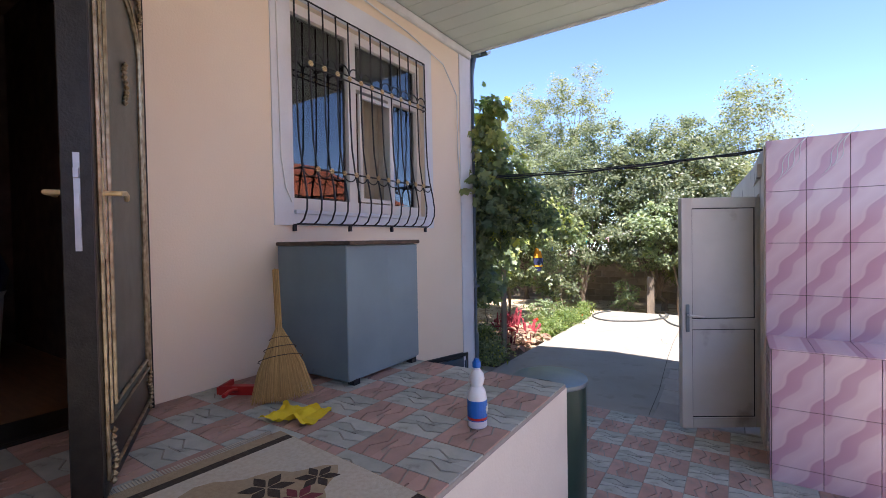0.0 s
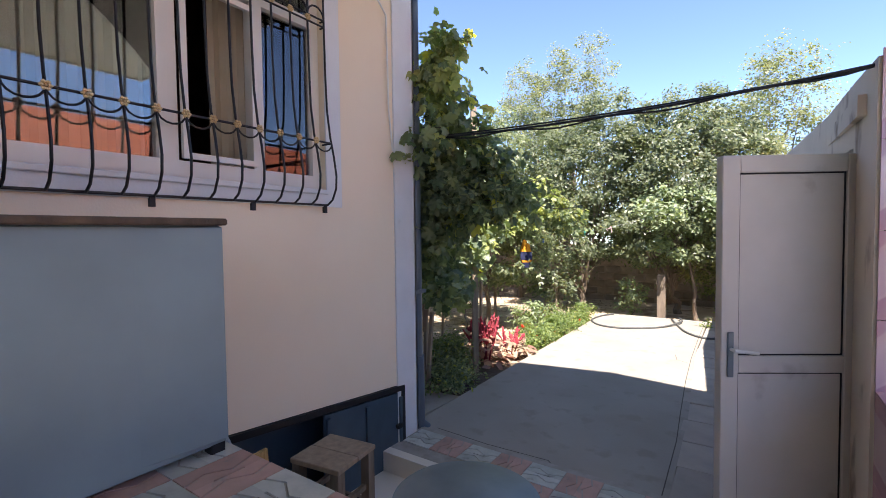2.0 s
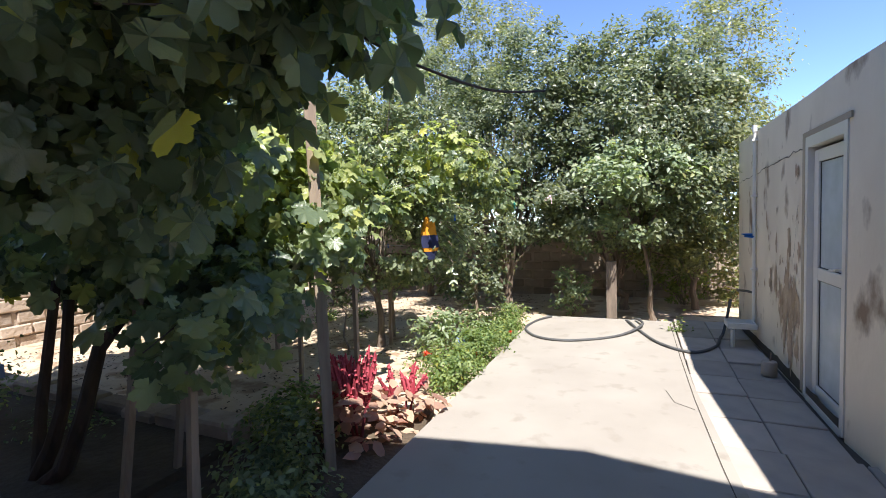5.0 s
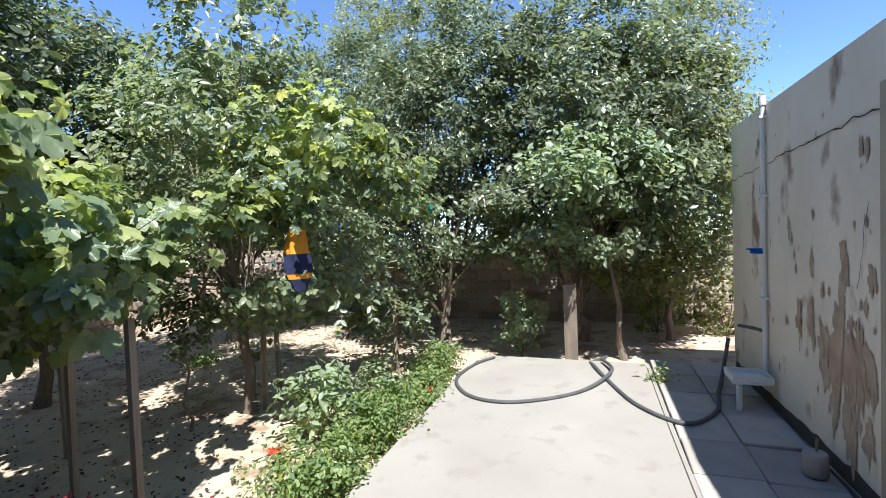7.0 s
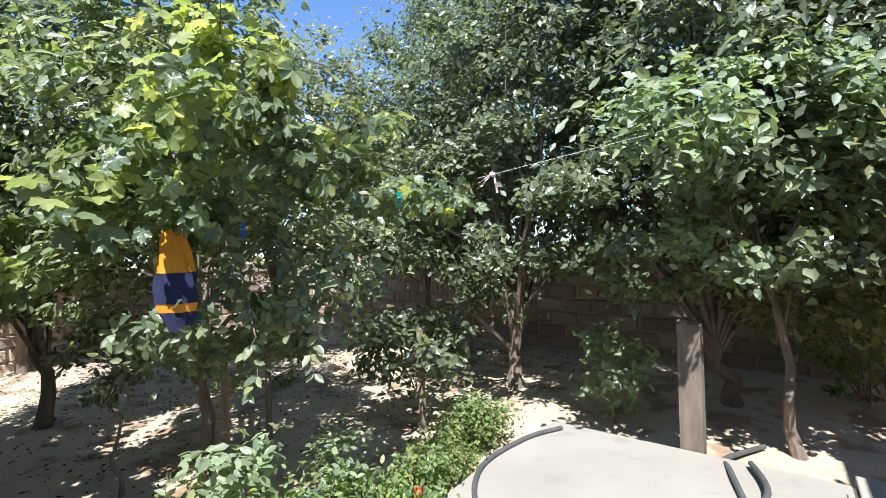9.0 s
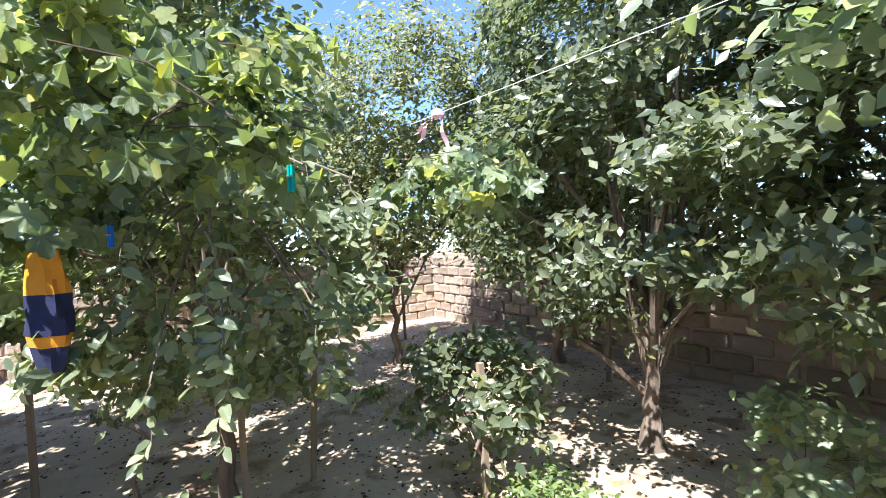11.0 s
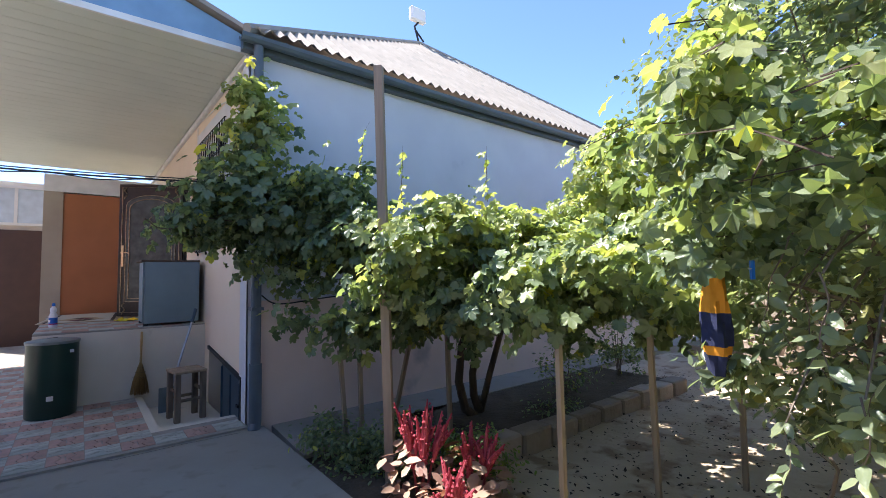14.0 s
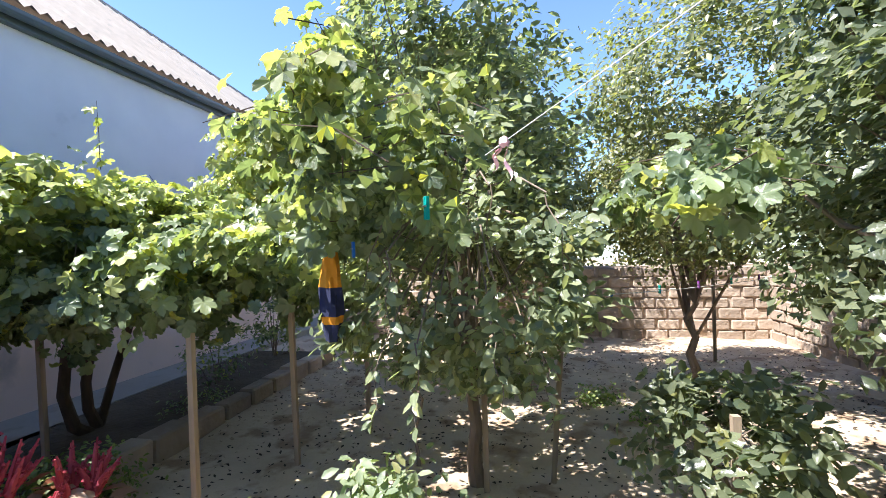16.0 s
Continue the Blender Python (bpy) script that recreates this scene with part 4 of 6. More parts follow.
T("fruit_tree", "tall grey green tree behind the outbuilding end", (2.6, 10.4, SOIL), [((-0.2, 0, 3.0), (1.8, 1.3, 1.9)), ((0.3, 0, 4.9), (1.1, 0.9, 1.3)), ((-1.4, 0, 4.2), (1.1, 0.9, 1.2))], 28000, 0.08, "olive", "small", 5, 2.0, 0.1, 24, 340, 0.3, shell=0.3)
T("fruit_tree", "green fruit tree by the outbuilding end with yellowing leaves", (2.15, 8.1, SOIL), [((0, -0.2, 1.9), (0.9, 0.9, 0.9)), ((0, 0, 2.9), (0.9, 0.9, 0.9)), ((-0.35, -0.3, 1.05), (0.8, 0.6, 0.4))], 19000, 0.08, "olive", "small", 6, 1.0, 0.06, 14, 200, 0.26)
T("fruit_tree", "open crowned garden tree in dry soil near the side wall", (-4.3, 6.9, SOIL), [((0, 0, 2.3), (1.4, 1.2, 1.0)), ((0.4, 0, 3.3), (1.5, 1.1, 1.1))], 26000, 0.075, "olive", "small", 7, 1.2, 0.06, 18, 300, 0.28)
T("fruit_tree", "tall garden tree beside the boundary wall", (-2.9, 8.5, SOIL), [((0, -0.2, 2.2), (1.5, 1.0, 1.1)), ((0, 0.2, 3.9), (1.3, 1.1, 1.4))], 28000, 0.078, "treeleaf", "small", 8, 1.1, 0.08, 18, 340, 0.27)
T("fruit_tree", "dark trunked garden tree among the vines", (-4.0, 4.2, SOIL), [((0, 0.1, 2.0), (1.1, 1.0, 0.8)), ((0, 0.2, 3.1), (1.1, 1.0, 1.0)), ((0.7, -0.9, 3.3), (0.8, 0.7, 0.9))], 25000, 0.078, "treeleaf", "oval", 9, 1.1, 0.07, 16, 240, 0.27)
T("fruit_tree", "garden tree near the house end with rounded leaves", (-6.9, 4.6, SOIL), [((0, 0, 2.4), (1.6, 1.3, 1.3)), ((0.3, 0.3, 3.4), (1.2, 1.0, 1.0))], 20000, 0.085, "olive", "small", 10, 1.4, 0.08, 16, 240, 0.3)
T("quince_tree", "quince tree with large pale rounded leaves near the path end", (1.5, 7.0, SOIL), [((-0.2, -0.3, 2.2), (0.8, 0.7, 0.5)), ((-0.55, -1.2, 2.15), (0.35, 0.35, 0.25)), ((-0.2, -0.2, 1.5), (0.6, 0.5, 0.3))], 4400, 0.085, "paleleaf", "oval", 14, 1.3, 0.04, 7, 90, 0.18, (-0.1, -0.1))
T("quince_sapling", "low sapling with round dark leaves tied to a stake", (-0.95, 5.95, SOIL), [((-0.1, 0, 0.72), (0.5, 0.4, 0.34))], 1300, 0.08, "treeleaf", "oval", 11, 0.6, 0.02, 10, 46, 0.15)
T("quince_sapling", "thin twin stemmed sapling with dark leaves", (-2.05, 4.2, SOIL), [((0, 0, 0.95), (0.3, 0.3, 0.3))], 700, 0.06, "treeleaf", "oval", 12, 0.8, 0.016, 6, 26, 0.14)
T("quince_bush", "pale round leaved quince shoots beside the path end", (0.3, 6.95, SOIL), [((0, 0, 0.5), (0.3, 0.28, 0.38))], 650, 0.075, "paleleaf", "oval", 13, 0.5, 0.012, 8, 34, 0.13)


# ---- grape vines ----
def vine(name, label, blobs, leaves, leaf_size, seed, young=0.25, at=(0, 0, 0), clumps=120, clump_r=0.2, single=0, near=(1.2, 4.6, 1.6)):
    rng, size = np.random.default_rng(seed), leaf_size * (1.0 if name.startswith("corner") else 1.2)
    t = thing(name, label, "grape vine", at)
    P, D, C = crown_points(blobs, leaves, rng, 0.35, clumps, clump_r)
    top = P[:, 2] + 0.28 * rng.normal(size=len(P))
    nr = D * 0.55 + rng.normal(size=P.shape) * 0.42 + np.array([[0.3, -0.12, 0.5]])
    cut = np.quantile(top, 1 - young)
    if single:
        # the nearest leaves are parts of their own
        tv, tf = leaf_template("vine")
        order = np.argsort(np.linalg.norm(P - np.array(near), axis=1))[:single]
        shapes = []
        for q in range(8):
            g = Geo().add([(x * 1.0, y, z * (0.4 + 0.25 * q)) for x, y, z in tv], tf)
            shapes.append([g.mesh("leaf", M["vineleaf"], True), g.mesh("leaf", M["youngleaf"], True)])
        sp = rng.normal(np.pi, 0.8, len(P))
        A, B, C_ = rot_frames(nr, sp)
        sz = rng.uniform(0.6, 1.2, len(P)) * size
        for i in order:
            o = new("leaf", shapes[int(rng.integers(0, 8))][int(top[i] >= cut)])
            o.parent = t
            o.matrix_basis = Matrix([[A[i][r] * sz[i], B[i][r] * sz[i], C_[i][r] * sz[i], P[i][r]] for r in range(3)] + [[0, 0, 0, 1]])
        keep = np.ones(len(P), bool)
        keep[order] = False
        P, nr, top = P[keep], nr[keep], top[keep]
    for nm, sel, m in (("foliage", top < cut, "vineleaf"), ("young_foliage", top >= cut, "youngleaf")):
        if sel.sum() == 0:
            continue
        me = leaf_mesh(nm, "vine", P[sel], nr[sel], rng.uniform(0.55, 1.2, sel.sum()) * size, rng, m, spins=rng.normal(np.pi, 0.8, sel.sum()))
        o = new(nm, me)
        o.parent = t
        tagged(o, kind="stuff")
    g = Geo()
    for c in C[:: max(1, len(C) // 40)]:
        a = Vector(c)
        d = Vector((rng.normal(), rng.normal(), rng.normal() * 0.4)).normalized() * 0.2
        g.tube([a - d, a + Vector((0, 0, 0.05)), a + d], [0.0035, 0.003, 0.002], 4)
    part("cane", g, "vinebark", t, smooth=True, kind="stuff")
    return t


vine("corner_grapevine", "dense dark grape vine climbing the house corner beside the downpipe",
     [((-0.2, 0.45, 2.0), (0.5, 0.35, 0.5)), ((0.0, 0.33, 2.85), (0.2, 0.2, 0.5)), ((-0.7, 0.6, 2.2), (0.5, 0.4, 0.5)), ((0.4, 0.5, 2.0), (0.38, 0.22, 0.22)), ((-0.75, 1.0, 1.8), (0.5, 0.4, 0.35)), ((-0.25, 0.8, 1.35), (0.2, 0.3, 0.3)), ((0.25, 0.42, 2.3), (0.35, 0.2, 0.35)), ((0.08, 0.3, 3.0), (0.16, 0.14, 0.35)), ((0.1, 0.33, 3.2), (0.12, 0.12, 0.4)), ((0.14, -0.08, 2.3), (0.1, 0.14, 0.15)), ((0.16, 0.2, 2.6), (0.1, 0.12, 0.3))], 4700, 0.125, 21, 0.1, clumps=170, clump_r=0.2, single=290, near=(1.2, 0.1, 1.5))
vine("trellis_grapevine", "spreading sunlit grape vine over a stake trellis along the garden",
     [((-0.9, 1.95, 1.65), (0.65, 0.5, 0.5)), ((-1.7, 1.7, 1.65), (0.8, 0.7, 0.55)), ((-2.7, 1.9, 1.55), (0.9, 0.7, 0.6)), ((-1.4, 2.8, 1.4), (0.7, 0.5, 0.42)), ((-3.8, 1.9, 1.8), (0.8, 0.7, 0.8)), ((-2.3, 3.3, 1.5), (0.75, 0.5, 0.5)), ((-1.2, 3.6, 1.5), (0.4, 0.5, 0.22)), ((-1.5, 1.6, 1.15), (0.75, 0.35, 0.28)), ((-0.85, 1.5, 1.1), (0.3, 0.3, 0.3)), ((-0.55, 1.35, 1.0), (0.3, 0.3, 0.3)), ((-2.9, 2.7, 2.4), (0.7, 0.6, 0.6))], 12500, 0.11, 22, 0.35, clumps=420, clump_r=0.2)
vine("garden_grapevine", "grape vine scrambling over the plum tree with bright young shoots",
     [((-0.28, 4.55, 1.85), (0.26, 0.32, 0.33)), ((-0.5, 4.2, 2.1), (0.3, 0.3, 0.42)), ((-1.0, 4.1, 1.75), (0.4, 0.3, 0.28)), ((-1.05, 4.15, 2.25), (0.3, 0.22, 0.3)), ((-0.8, 5.7, 1.72), (0.6, 0.35, 0.12))], 1350, 0.09, 23, 0.32, clumps=110, clump_r=0.16, single=290)
rng = np.random.default_rng(5)
# vine stems rising from the bed
t = thing("grapevine_trunk", "twisted dark old vine trunks rising from the bed by the wall", "grape vine", (-2.2, 1.1, -0.15))
part("trunk", Geo().tube([(0, 0, 0), (0.25, 0.05, 0.18), (0.38, 0.1, 0.5), (0.42, 0.2, 0.9), (0.5, 0.5, 1.3)], [0.06, 0.05, 0.045, 0.04, 0.03], 8).tube([(-0.05, 0, 0), (0.12, 0.05, 0.3), (0.18, 0.1, 0.55), (0.14, 0.2, 1.2)], [0.055, 0.045, 0.04, 0.03], 8).tube([(0, 0, 0), (-0.08, 0.1, 0.5), (-0.2, 0.3, 1.3)], [0.04, 0.035, 0.03], 8), "vinebark", t, smooth=True)


def post(name, label, at, h, w=0.05, lean=(0, 0), m="timber", cat="stake"):
    p = thing(name, label, cat, at)
    g = Geo()
    pts = [(lean[0] * i / 4, lean[1] * i / 4, h * i / 4) for i in range(5)]
    v, f = [], []
    for x, y, z in pts:
        v += [(x - w / 2, y - w / 2, z), (x + w / 2, y - w / 2, z), (x + w / 2, y + w / 2, z), (x - w / 2, y + w / 2, z)]
    for i in range(4):
        for k in range(4):
            f.append((i * 4 + k, i * 4 + (k + 1) % 4, i * 4 + 4 + (k + 1) % 4, i * 4 + 4 + k))
    f += [(3, 2, 1, 0), (16, 17, 18, 19)]
    part("shaft", g.add(v, f), m, p)
    return p


post("wooden_post", "tall square weathered timber post among the vines", (-0.522, 1.9, -0.2), 3.37, 0.066, (-0.02, -0.09), cat="post").rotation_euler[2] = radians(43)
# stub takes the darker bark colour to stand in for the trees' shade
post("post_stub", "short thick timber post at the path end with tree shade in its colour", (0.93, 6.5, -0.1), 0.9, 0.135, m="bark", cat="post")
for x, y, h, l in ((-1.1, 3.05, 1.25, (0.02, 0)), (-1.95, 3.25, 1.3, (0.05, 0.0)), (-2.6, 3.6, 1.2, (0, 0)), (-1.45, 1.5, 1.4, (0.12, 0.1)), (-1.1, 0.95, 1.4, (-0.15, 0.3)), (-0.62, 1.0, 1.0, (0.08, 0.0)), (-0.72, 1.1, 1.0, (0.03, 0)), (-0.95, 5.97, 0.9, (0, 0)), (-5.5, 7.6, 1.3, (0, 0)), (-1.95, 5.2, 1.2, (-0.1, 0.1)), (-1.75, 4.75, 0.95, (0.03, 0.0)), (-2.0, 8.3, 0.8, (0.05, 0))):
    post("garden_stake", "slim weathered wooden vine stake driven into soil", (x, y, -0.2), h, 0.036, l)
kb = Geo()
rr = random.Random(8)
kerb = thing("bed_kerb", "row of rough stone blocks edging the shaded planting bed", "kerb", (0, 0, 0))
for i in range(9):
    x = -1.4 - i * 0.43
    part("stone", Geo().box((x - 0.4, 1.9 + rr.uniform(-0.03, 0.03), -0.25), (x, 2.1, 0.02 + rr.uniform(-0.02, 0.03)), ch=0.02), "stone", kerb)
# both beds use a much darker brown than the open ground
structure("soil_bed", Geo().box((-5.3, 0.65, -0.3), (-1.4, 1.9, -0.06)), "darksoil", "dark soil in the bed by the house wall", "soil")
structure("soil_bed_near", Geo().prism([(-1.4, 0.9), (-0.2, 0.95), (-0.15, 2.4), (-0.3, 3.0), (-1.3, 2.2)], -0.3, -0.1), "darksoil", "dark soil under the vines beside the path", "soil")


# ---- stone boundary walls ----
def stone_wall(name, label, p0, p1, h, seed):
    w = tagged(new(name), label, "wall", kind="structure")
    p0, p1 = Vector(p0), Vector(p1)
    d = (p1 - p0)
    L = d.length
    w.matrix_basis = Matrix.Translation(p0) @ Matrix.Rotation(math.atan2(d.y, d.x), 4, "Z")
    part("core", Geo().box((0, 0.03, 0), (L, 0.2, h - 0.03)), "stone", w, kind="stuff")
    r = random.Random(seed)
    meshes = []
    for k in range(9):
        ch = 0.016
        g = Geo().box((-0.196 + r.uniform(0, 0.03), -0.02 + r.uniform(0, 0.03), 0.004), (0.196 - r.uniform(0, 0.03), 0.05, 0.183 - r.uniform(0, 0.02)), ch=ch)
        meshes.append(g.mesh("stone_block", M["stone"]))
    z, row, count, rest = 0.0, 0, 0, Geo()
    while z < h - 0.1:
        x = -0.2 * (row % 2)
        while x < L:
            if count < 290:
                o = new("stone_block", meshes[r.randrange(9)])
                o.parent = w
                o.matrix_basis = pose(x + 0.2, r.uniform(-0.012, 0.012), z, 0, r.uniform(-2.5, 2.5), r.uniform(-2, 2))
            count += 1
            x += 0.4
        z += 0.187
        row += 1
    return w


stone_wall("wall_boundary_back", "rough limestone block boundary wall at the garden end", (-7.2, 9.15, -0.2), (5.5, 9.15, -0.2), 1.4, 3)
stone_wall("wall_boundary_side", "sunlit limestone block boundary wall on the garden side", (-7.2, 1.5, -0.2), (-7.2, 9.15, -0.2), 1.35, 4)


# ---- things on the terrace ----
box = thing("storage_cabinet", "slate grey painted metal cabinet standing on the tiled terrace", "cabinet", (0.07, -2.69, 0.87))
part("body", Geo().box((0.0, 0.0, 0.03), (0.63, 0.66, 0.83), ch=0.006), "greypaint", box)
part("top", Geo().box((-0.005, -0.01, 0.83), (0.67, 0.665, 0.855), ch=0.006), "vinebark", box, "dark worn wooden edge board")
part("door", Geo().box((0.0, -0.643, 0.05), (0.018, 0.0, 0.825), Matrix.Translation((0.634, 0.655, 0)) @ Matrix.Rotation(radians(-4.5), 4, "Z"), ch=0.004), "greypaint", box)
for x, y in ((0.04, 0.04), (0.58, 0.04), (0.04, 0.6), (0.58, 0.6)):
    part("foot", Geo().box((x, y, 0.0), (x + 0.05, y + 0.05, 0.035)), "iron", box)


def broom(name, label, at, up, across, s=1.0):
    b = thing(name, label, "broom")
    up, across = Vector(up).normalized(), Vector(across)
    across = (across - up * across.dot(up)).normalized()
    b.matrix_basis = Matrix.Translation(at) @ Matrix((across, up.cross(across), up)).transposed().to_4x4()
    r = random.Random(5)
    g = Geo()
    for k in range(16):
        a, q = k * 2.4, 0.016 * math.sqrt(k / 16)
        g.tube([(q * math.cos(a), q * math.sin(a), 0.3 * s), (q * math.cos(a) * 1.1, q * math.sin(a) * 1.1, 0.82 * s)], 0.0055, 5)
    part("handle", g, "straw", b, "bundled straw handle", kind="stuff")
    g = Geo()
    for k in range(420):
        a = r.uniform(0, 2 * math.pi)
        w = math.sqrt(r.random())
        x0, y0 = 0.02 * w * math.cos(a), 0.014 * w * math.sin(a)
        x2, y2 = 0.165 * w * math.cos(a), 0.055 * w * math.sin(a)
        z2 = 0.0 + 0.02 * r.random() + 0.02 * w
        x1, y1 = x0 + (x2 - x0) * 0.72, y0 + (y2 - y0) * 0.72
        g.tube([(x0, y0, 0.42 * s), (x1, y1, 0.19 * s), (x2, y2, z2)], [0.003, 0.0028, 0.0012], 3, caps=False)
    part("bristles", g, "straw", b, kind="stuff")
    for z, w in ((0.24, 0.12), (0.3, 0.088), (0.36, 0.055), (0.45, 0.02), (0.55, 0.018), (0.66, 0.018)):
        part("binding", Geo().tube([(w * math.cos(t), w * 0.4 * math.sin(t) + (0.0 if w > 0.03 else 0), z * s) for t in [2 * math.pi * i / 16 for i in range(17)]], 0.0022, 4), "vinebark", b)
    return b


broom("straw_broom", "golden straw hand broom leaning upright against the peach wall", (0.59, -3.06, 0.88), (-0.468, 0.312, 0.727), (0.75, 0.66, 0), 1.03)
pan = thing("dustpan", "red plastic dustpan lying on the terrace tiles behind the broom", "dustpan", (0.2, -3.03, 0.872), 30)
part("tray", Geo().prism([(-0.1, -0.08), (0.1, -0.08), (0.12, 0.08), (-0.12, 0.08)], 0, 0.008).box((-0.1, -0.09, 0), (0.1, -0.08, 0.05)).box((-0.12, -0.08, 0), (-0.105, 0.08, 0.04)).box((0.105, -0.08, 0), (0.12, 0.08, 0.04)), "red", pan)
part("handle", Geo().tube([(0, -0.085, 0.03), (0, -0.16, 0.045), (0, -0.22, 0.04)], 0.012, 8), "red", pan, smooth=True)
rag = thing("cleaning_cloth", "crumpled yellow cleaning cloth lying on the terrace tiles", "cloth", (0.79, -3.13, 0.875), 20)
v, f = [], []
for i in range(19):
    for j in range(15):
        x, y = (i - 9) * 0.0155, (j - 7) * 0.0155
        h = 0.05 * max(0, noise.noise(Vector((x * 14, y * 14, 3)))) + 0.035 * max(0, noise.noise(Vector((x * 30, y * 30, 8)))) + 0.004
        v.append((x + 0.03 * noise.noise(Vector((y * 12, 1, 0))), y + 0.03 * noise.noise(Vector((x * 12, 5, 0))), h))
for i in range(18):
    for j in range(14):
        a = i * 15 + j
        f.append((a, a + 15, a + 16, a + 1))
part("fabric", Geo().add(v, f), "yellow", rag, smooth=True)

bo = thing("bleach_bottle", "white plastic bleach bottle with a blue cap and label", "bottle", (1.6, -2.78, 0.873), 25)
part("body", Geo().lathe([(0.036, 0), (0.044, 0.006), (0.044, 0.14), (0.038, 0.165), (0.026, 0.185), (0.031, 0.2), (0.036, 0.22), (0.03, 0.245), (0.016, 0.26), (0.015, 0.275)], 24), "bottle", bo, smooth=True)
part("cap", Geo().lathe([(0.019, 0.27), (0.019, 0.295), (0.014, 0.3), (0.012, 0.31)], 16), "bluep", bo, "blue screw cap")
part("label", Geo().lathe([(0.0445, 0.035), (0.0452, 0.036), (0.0452, 0.125), (0.0445, 0.126)], 24), "bluep", bo, "blue label with a white patch")
part("label_band", Geo().lathe([(0.0452, 0.04), (0.0456, 0.041), (0.0456, 0.05), (0.0452, 0.051)], 24), "red", bo, "red band")
part("label_patch", Geo().box((0.04, -0.022, 0.068), (0.0462, 0.022, 0.1), ch=0.001), "bottle", bo, "white patch")

rug = thing("door_mat", "worn beige and cream patterned rug lying on the terrace tiles", "rug", (0, 0, 0.872))
RC = Matrix.Translation((1.3, -4.157, 0.872)) @ Matrix.Rotation(radians(-5), 4, "Z")
rug.matrix_basis = RC
part("border", Geo().box((-0.5, -0.8, 0), (0.4, 0.83, 0.008), ch=0.003), "rugbeige", rug, "beige woven border")
part("band", Geo().box((-0.43, -0.79, 0.006), (-0.385, 0.82, 0.0105)).box((0.33, -0.79, 0.006), (0.365, 0.82, 0.0105)), "rugdark", rug, "dark brown band")
part("field", Geo().box((-0.384, -0.79, 0.009), (0.329, 0.82, 0.0125)), "rugcream", rug, "cream field")
v = []
for k in range(40):
    a = 2 * math.pi * k / 40
    r = 1 + 0.12 * math.cos(4 * a) + 0.08 * math.cos(8 * a)
    v.append((-0.03 + 0.23 * r * math.cos(a), 0.38 + 0.33 * r * math.sin(a)))
part("medallion", Geo().prism(v, 0.012, 0.0145), "rugbeige", rug, "beige medallion")
rr = random.Random(2)
for k, (x, y, m, s) in enumerate([(-0.05, -0.02, "rugwine", 0.09), (-0.1, 0.17, "rugdark", 0.07), (0.04, 0.2, "rugwine", 0.06), (0.02, -0.15, "rugdark", 0.07), (-0.12, -0.1, "ruggreen", 0.05), (-0.02, 0.32, "rugdark", 0.06)]):
    g = Geo()
    y += 0.36
    for j in range(6):
        a = j * math.pi / 3 + k
        c = (x + s * 0.7 * math.cos(a), y + s * 0.7 * math.sin(a))
        g.prism([(c[0] + s * 0.5 * math.cos(a + t) * (1.2 if abs(math.sin(t)) < 0.5 else 0.6), c[1] + s * 0.5 * math.sin(a + t) * (1.2 if abs(math.sin(t)) < 0.5 else 0.6)) for t in [2 * math.pi * q / 8 for q in range(8)]], 0.0145, 0.0165)
    part("flower_motif", g, m, rug, "dark floral motif", kind="stuff")
g = Geo()
for i in range(150):
    y = -0.8 + i * 0.0107
    g.box((-0.55, y, 0), (-0.5, y + 0.005, 0.004)).box((0.4, y, 0), (0.44, y + 0.005, 0.004))
part("fringe", g, "rugcream", rug, "cream fringe", kind="stuff")

# ---- bin, stool and old broom below the terrace ----
bn = thing("rubbish_bin", "tall dark green enamel bin with a galvanised lid beside the terrace", "bin", (1.56, -1.74, 0))
bn.scale = (1.14, 1.14, 1)
part("body", Geo().lathe([(0.185, 0), (0.195, 0.02), (0.2, 0.4), (0.2, 0.8)], 40), "binmat", bn, smooth=True)
part("lid", Geo().lathe([(0.207, 0.79), (0.21, 0.8), (0.208, 0.818), (0.17, 0.826), (0.02, 0.832)], 40), "lidmat", bn, "grey galvanised lid", smooth=True)
part("lid_slot", Geo().box((-0.03, -0.125, 0.829), (0.05, -0.115, 0.8335)), "iron", bn)
for x in (-0.03, 0.06):
    part("sticker", Geo().box((-0.02, 0.1995, 0.2), (0.03, 0.203, 0.25)) if x > 0 else Geo().box((-0.16, 0.13, 0.69), (-0.13, 0.16, 0.72)), "bottle", bn, "small white sticker")
st = thing("wooden_stool", "old square wooden stool standing in the shallow stairwell", "stool", (0.34, -1.2, -0.15), 8)
part("seat", Geo().box((-0.17, -0.17, 0.54), (0.17, 0.0, 0.57), ch=0.004).box((-0.17, 0.004, 0.54), (0.17, 0.17, 0.568), ch=0.004), "timber", st, "split plank seat")
for x, y in ((-1, -1), (1, -1), (-1, 1), (1, 1)):
    part("leg", Geo().box((x * 0.135 - 0.028, y * 0.135 - 0.028, 0), (x * 0.135 + 0.028, y * 0.135 + 0.028, 0.54)), "bark", st)
for a in (-1, 1):
    part("rail", Geo().box((-0.11, a * 0.13 - 0.012, 0.22), (0.11, a * 0.13 + 0.012, 0.25)), "bark", st)
    part("rail", Geo().box((a * 0.13 - 0.012, -0.11, 0.32), (a * 0.13 + 0.012, 0.11, 0.35)), "bark", st)
sh = thing("long_shovel", "grey handled shovel leaning in the stairwell corner", "shovel", (0.45, -1.6, -0.15))
part("handle", Geo().tube([(0, 0, 0.25), (-0.3, -0.28, 1.15)], 0.014, 8), "steel", sh)
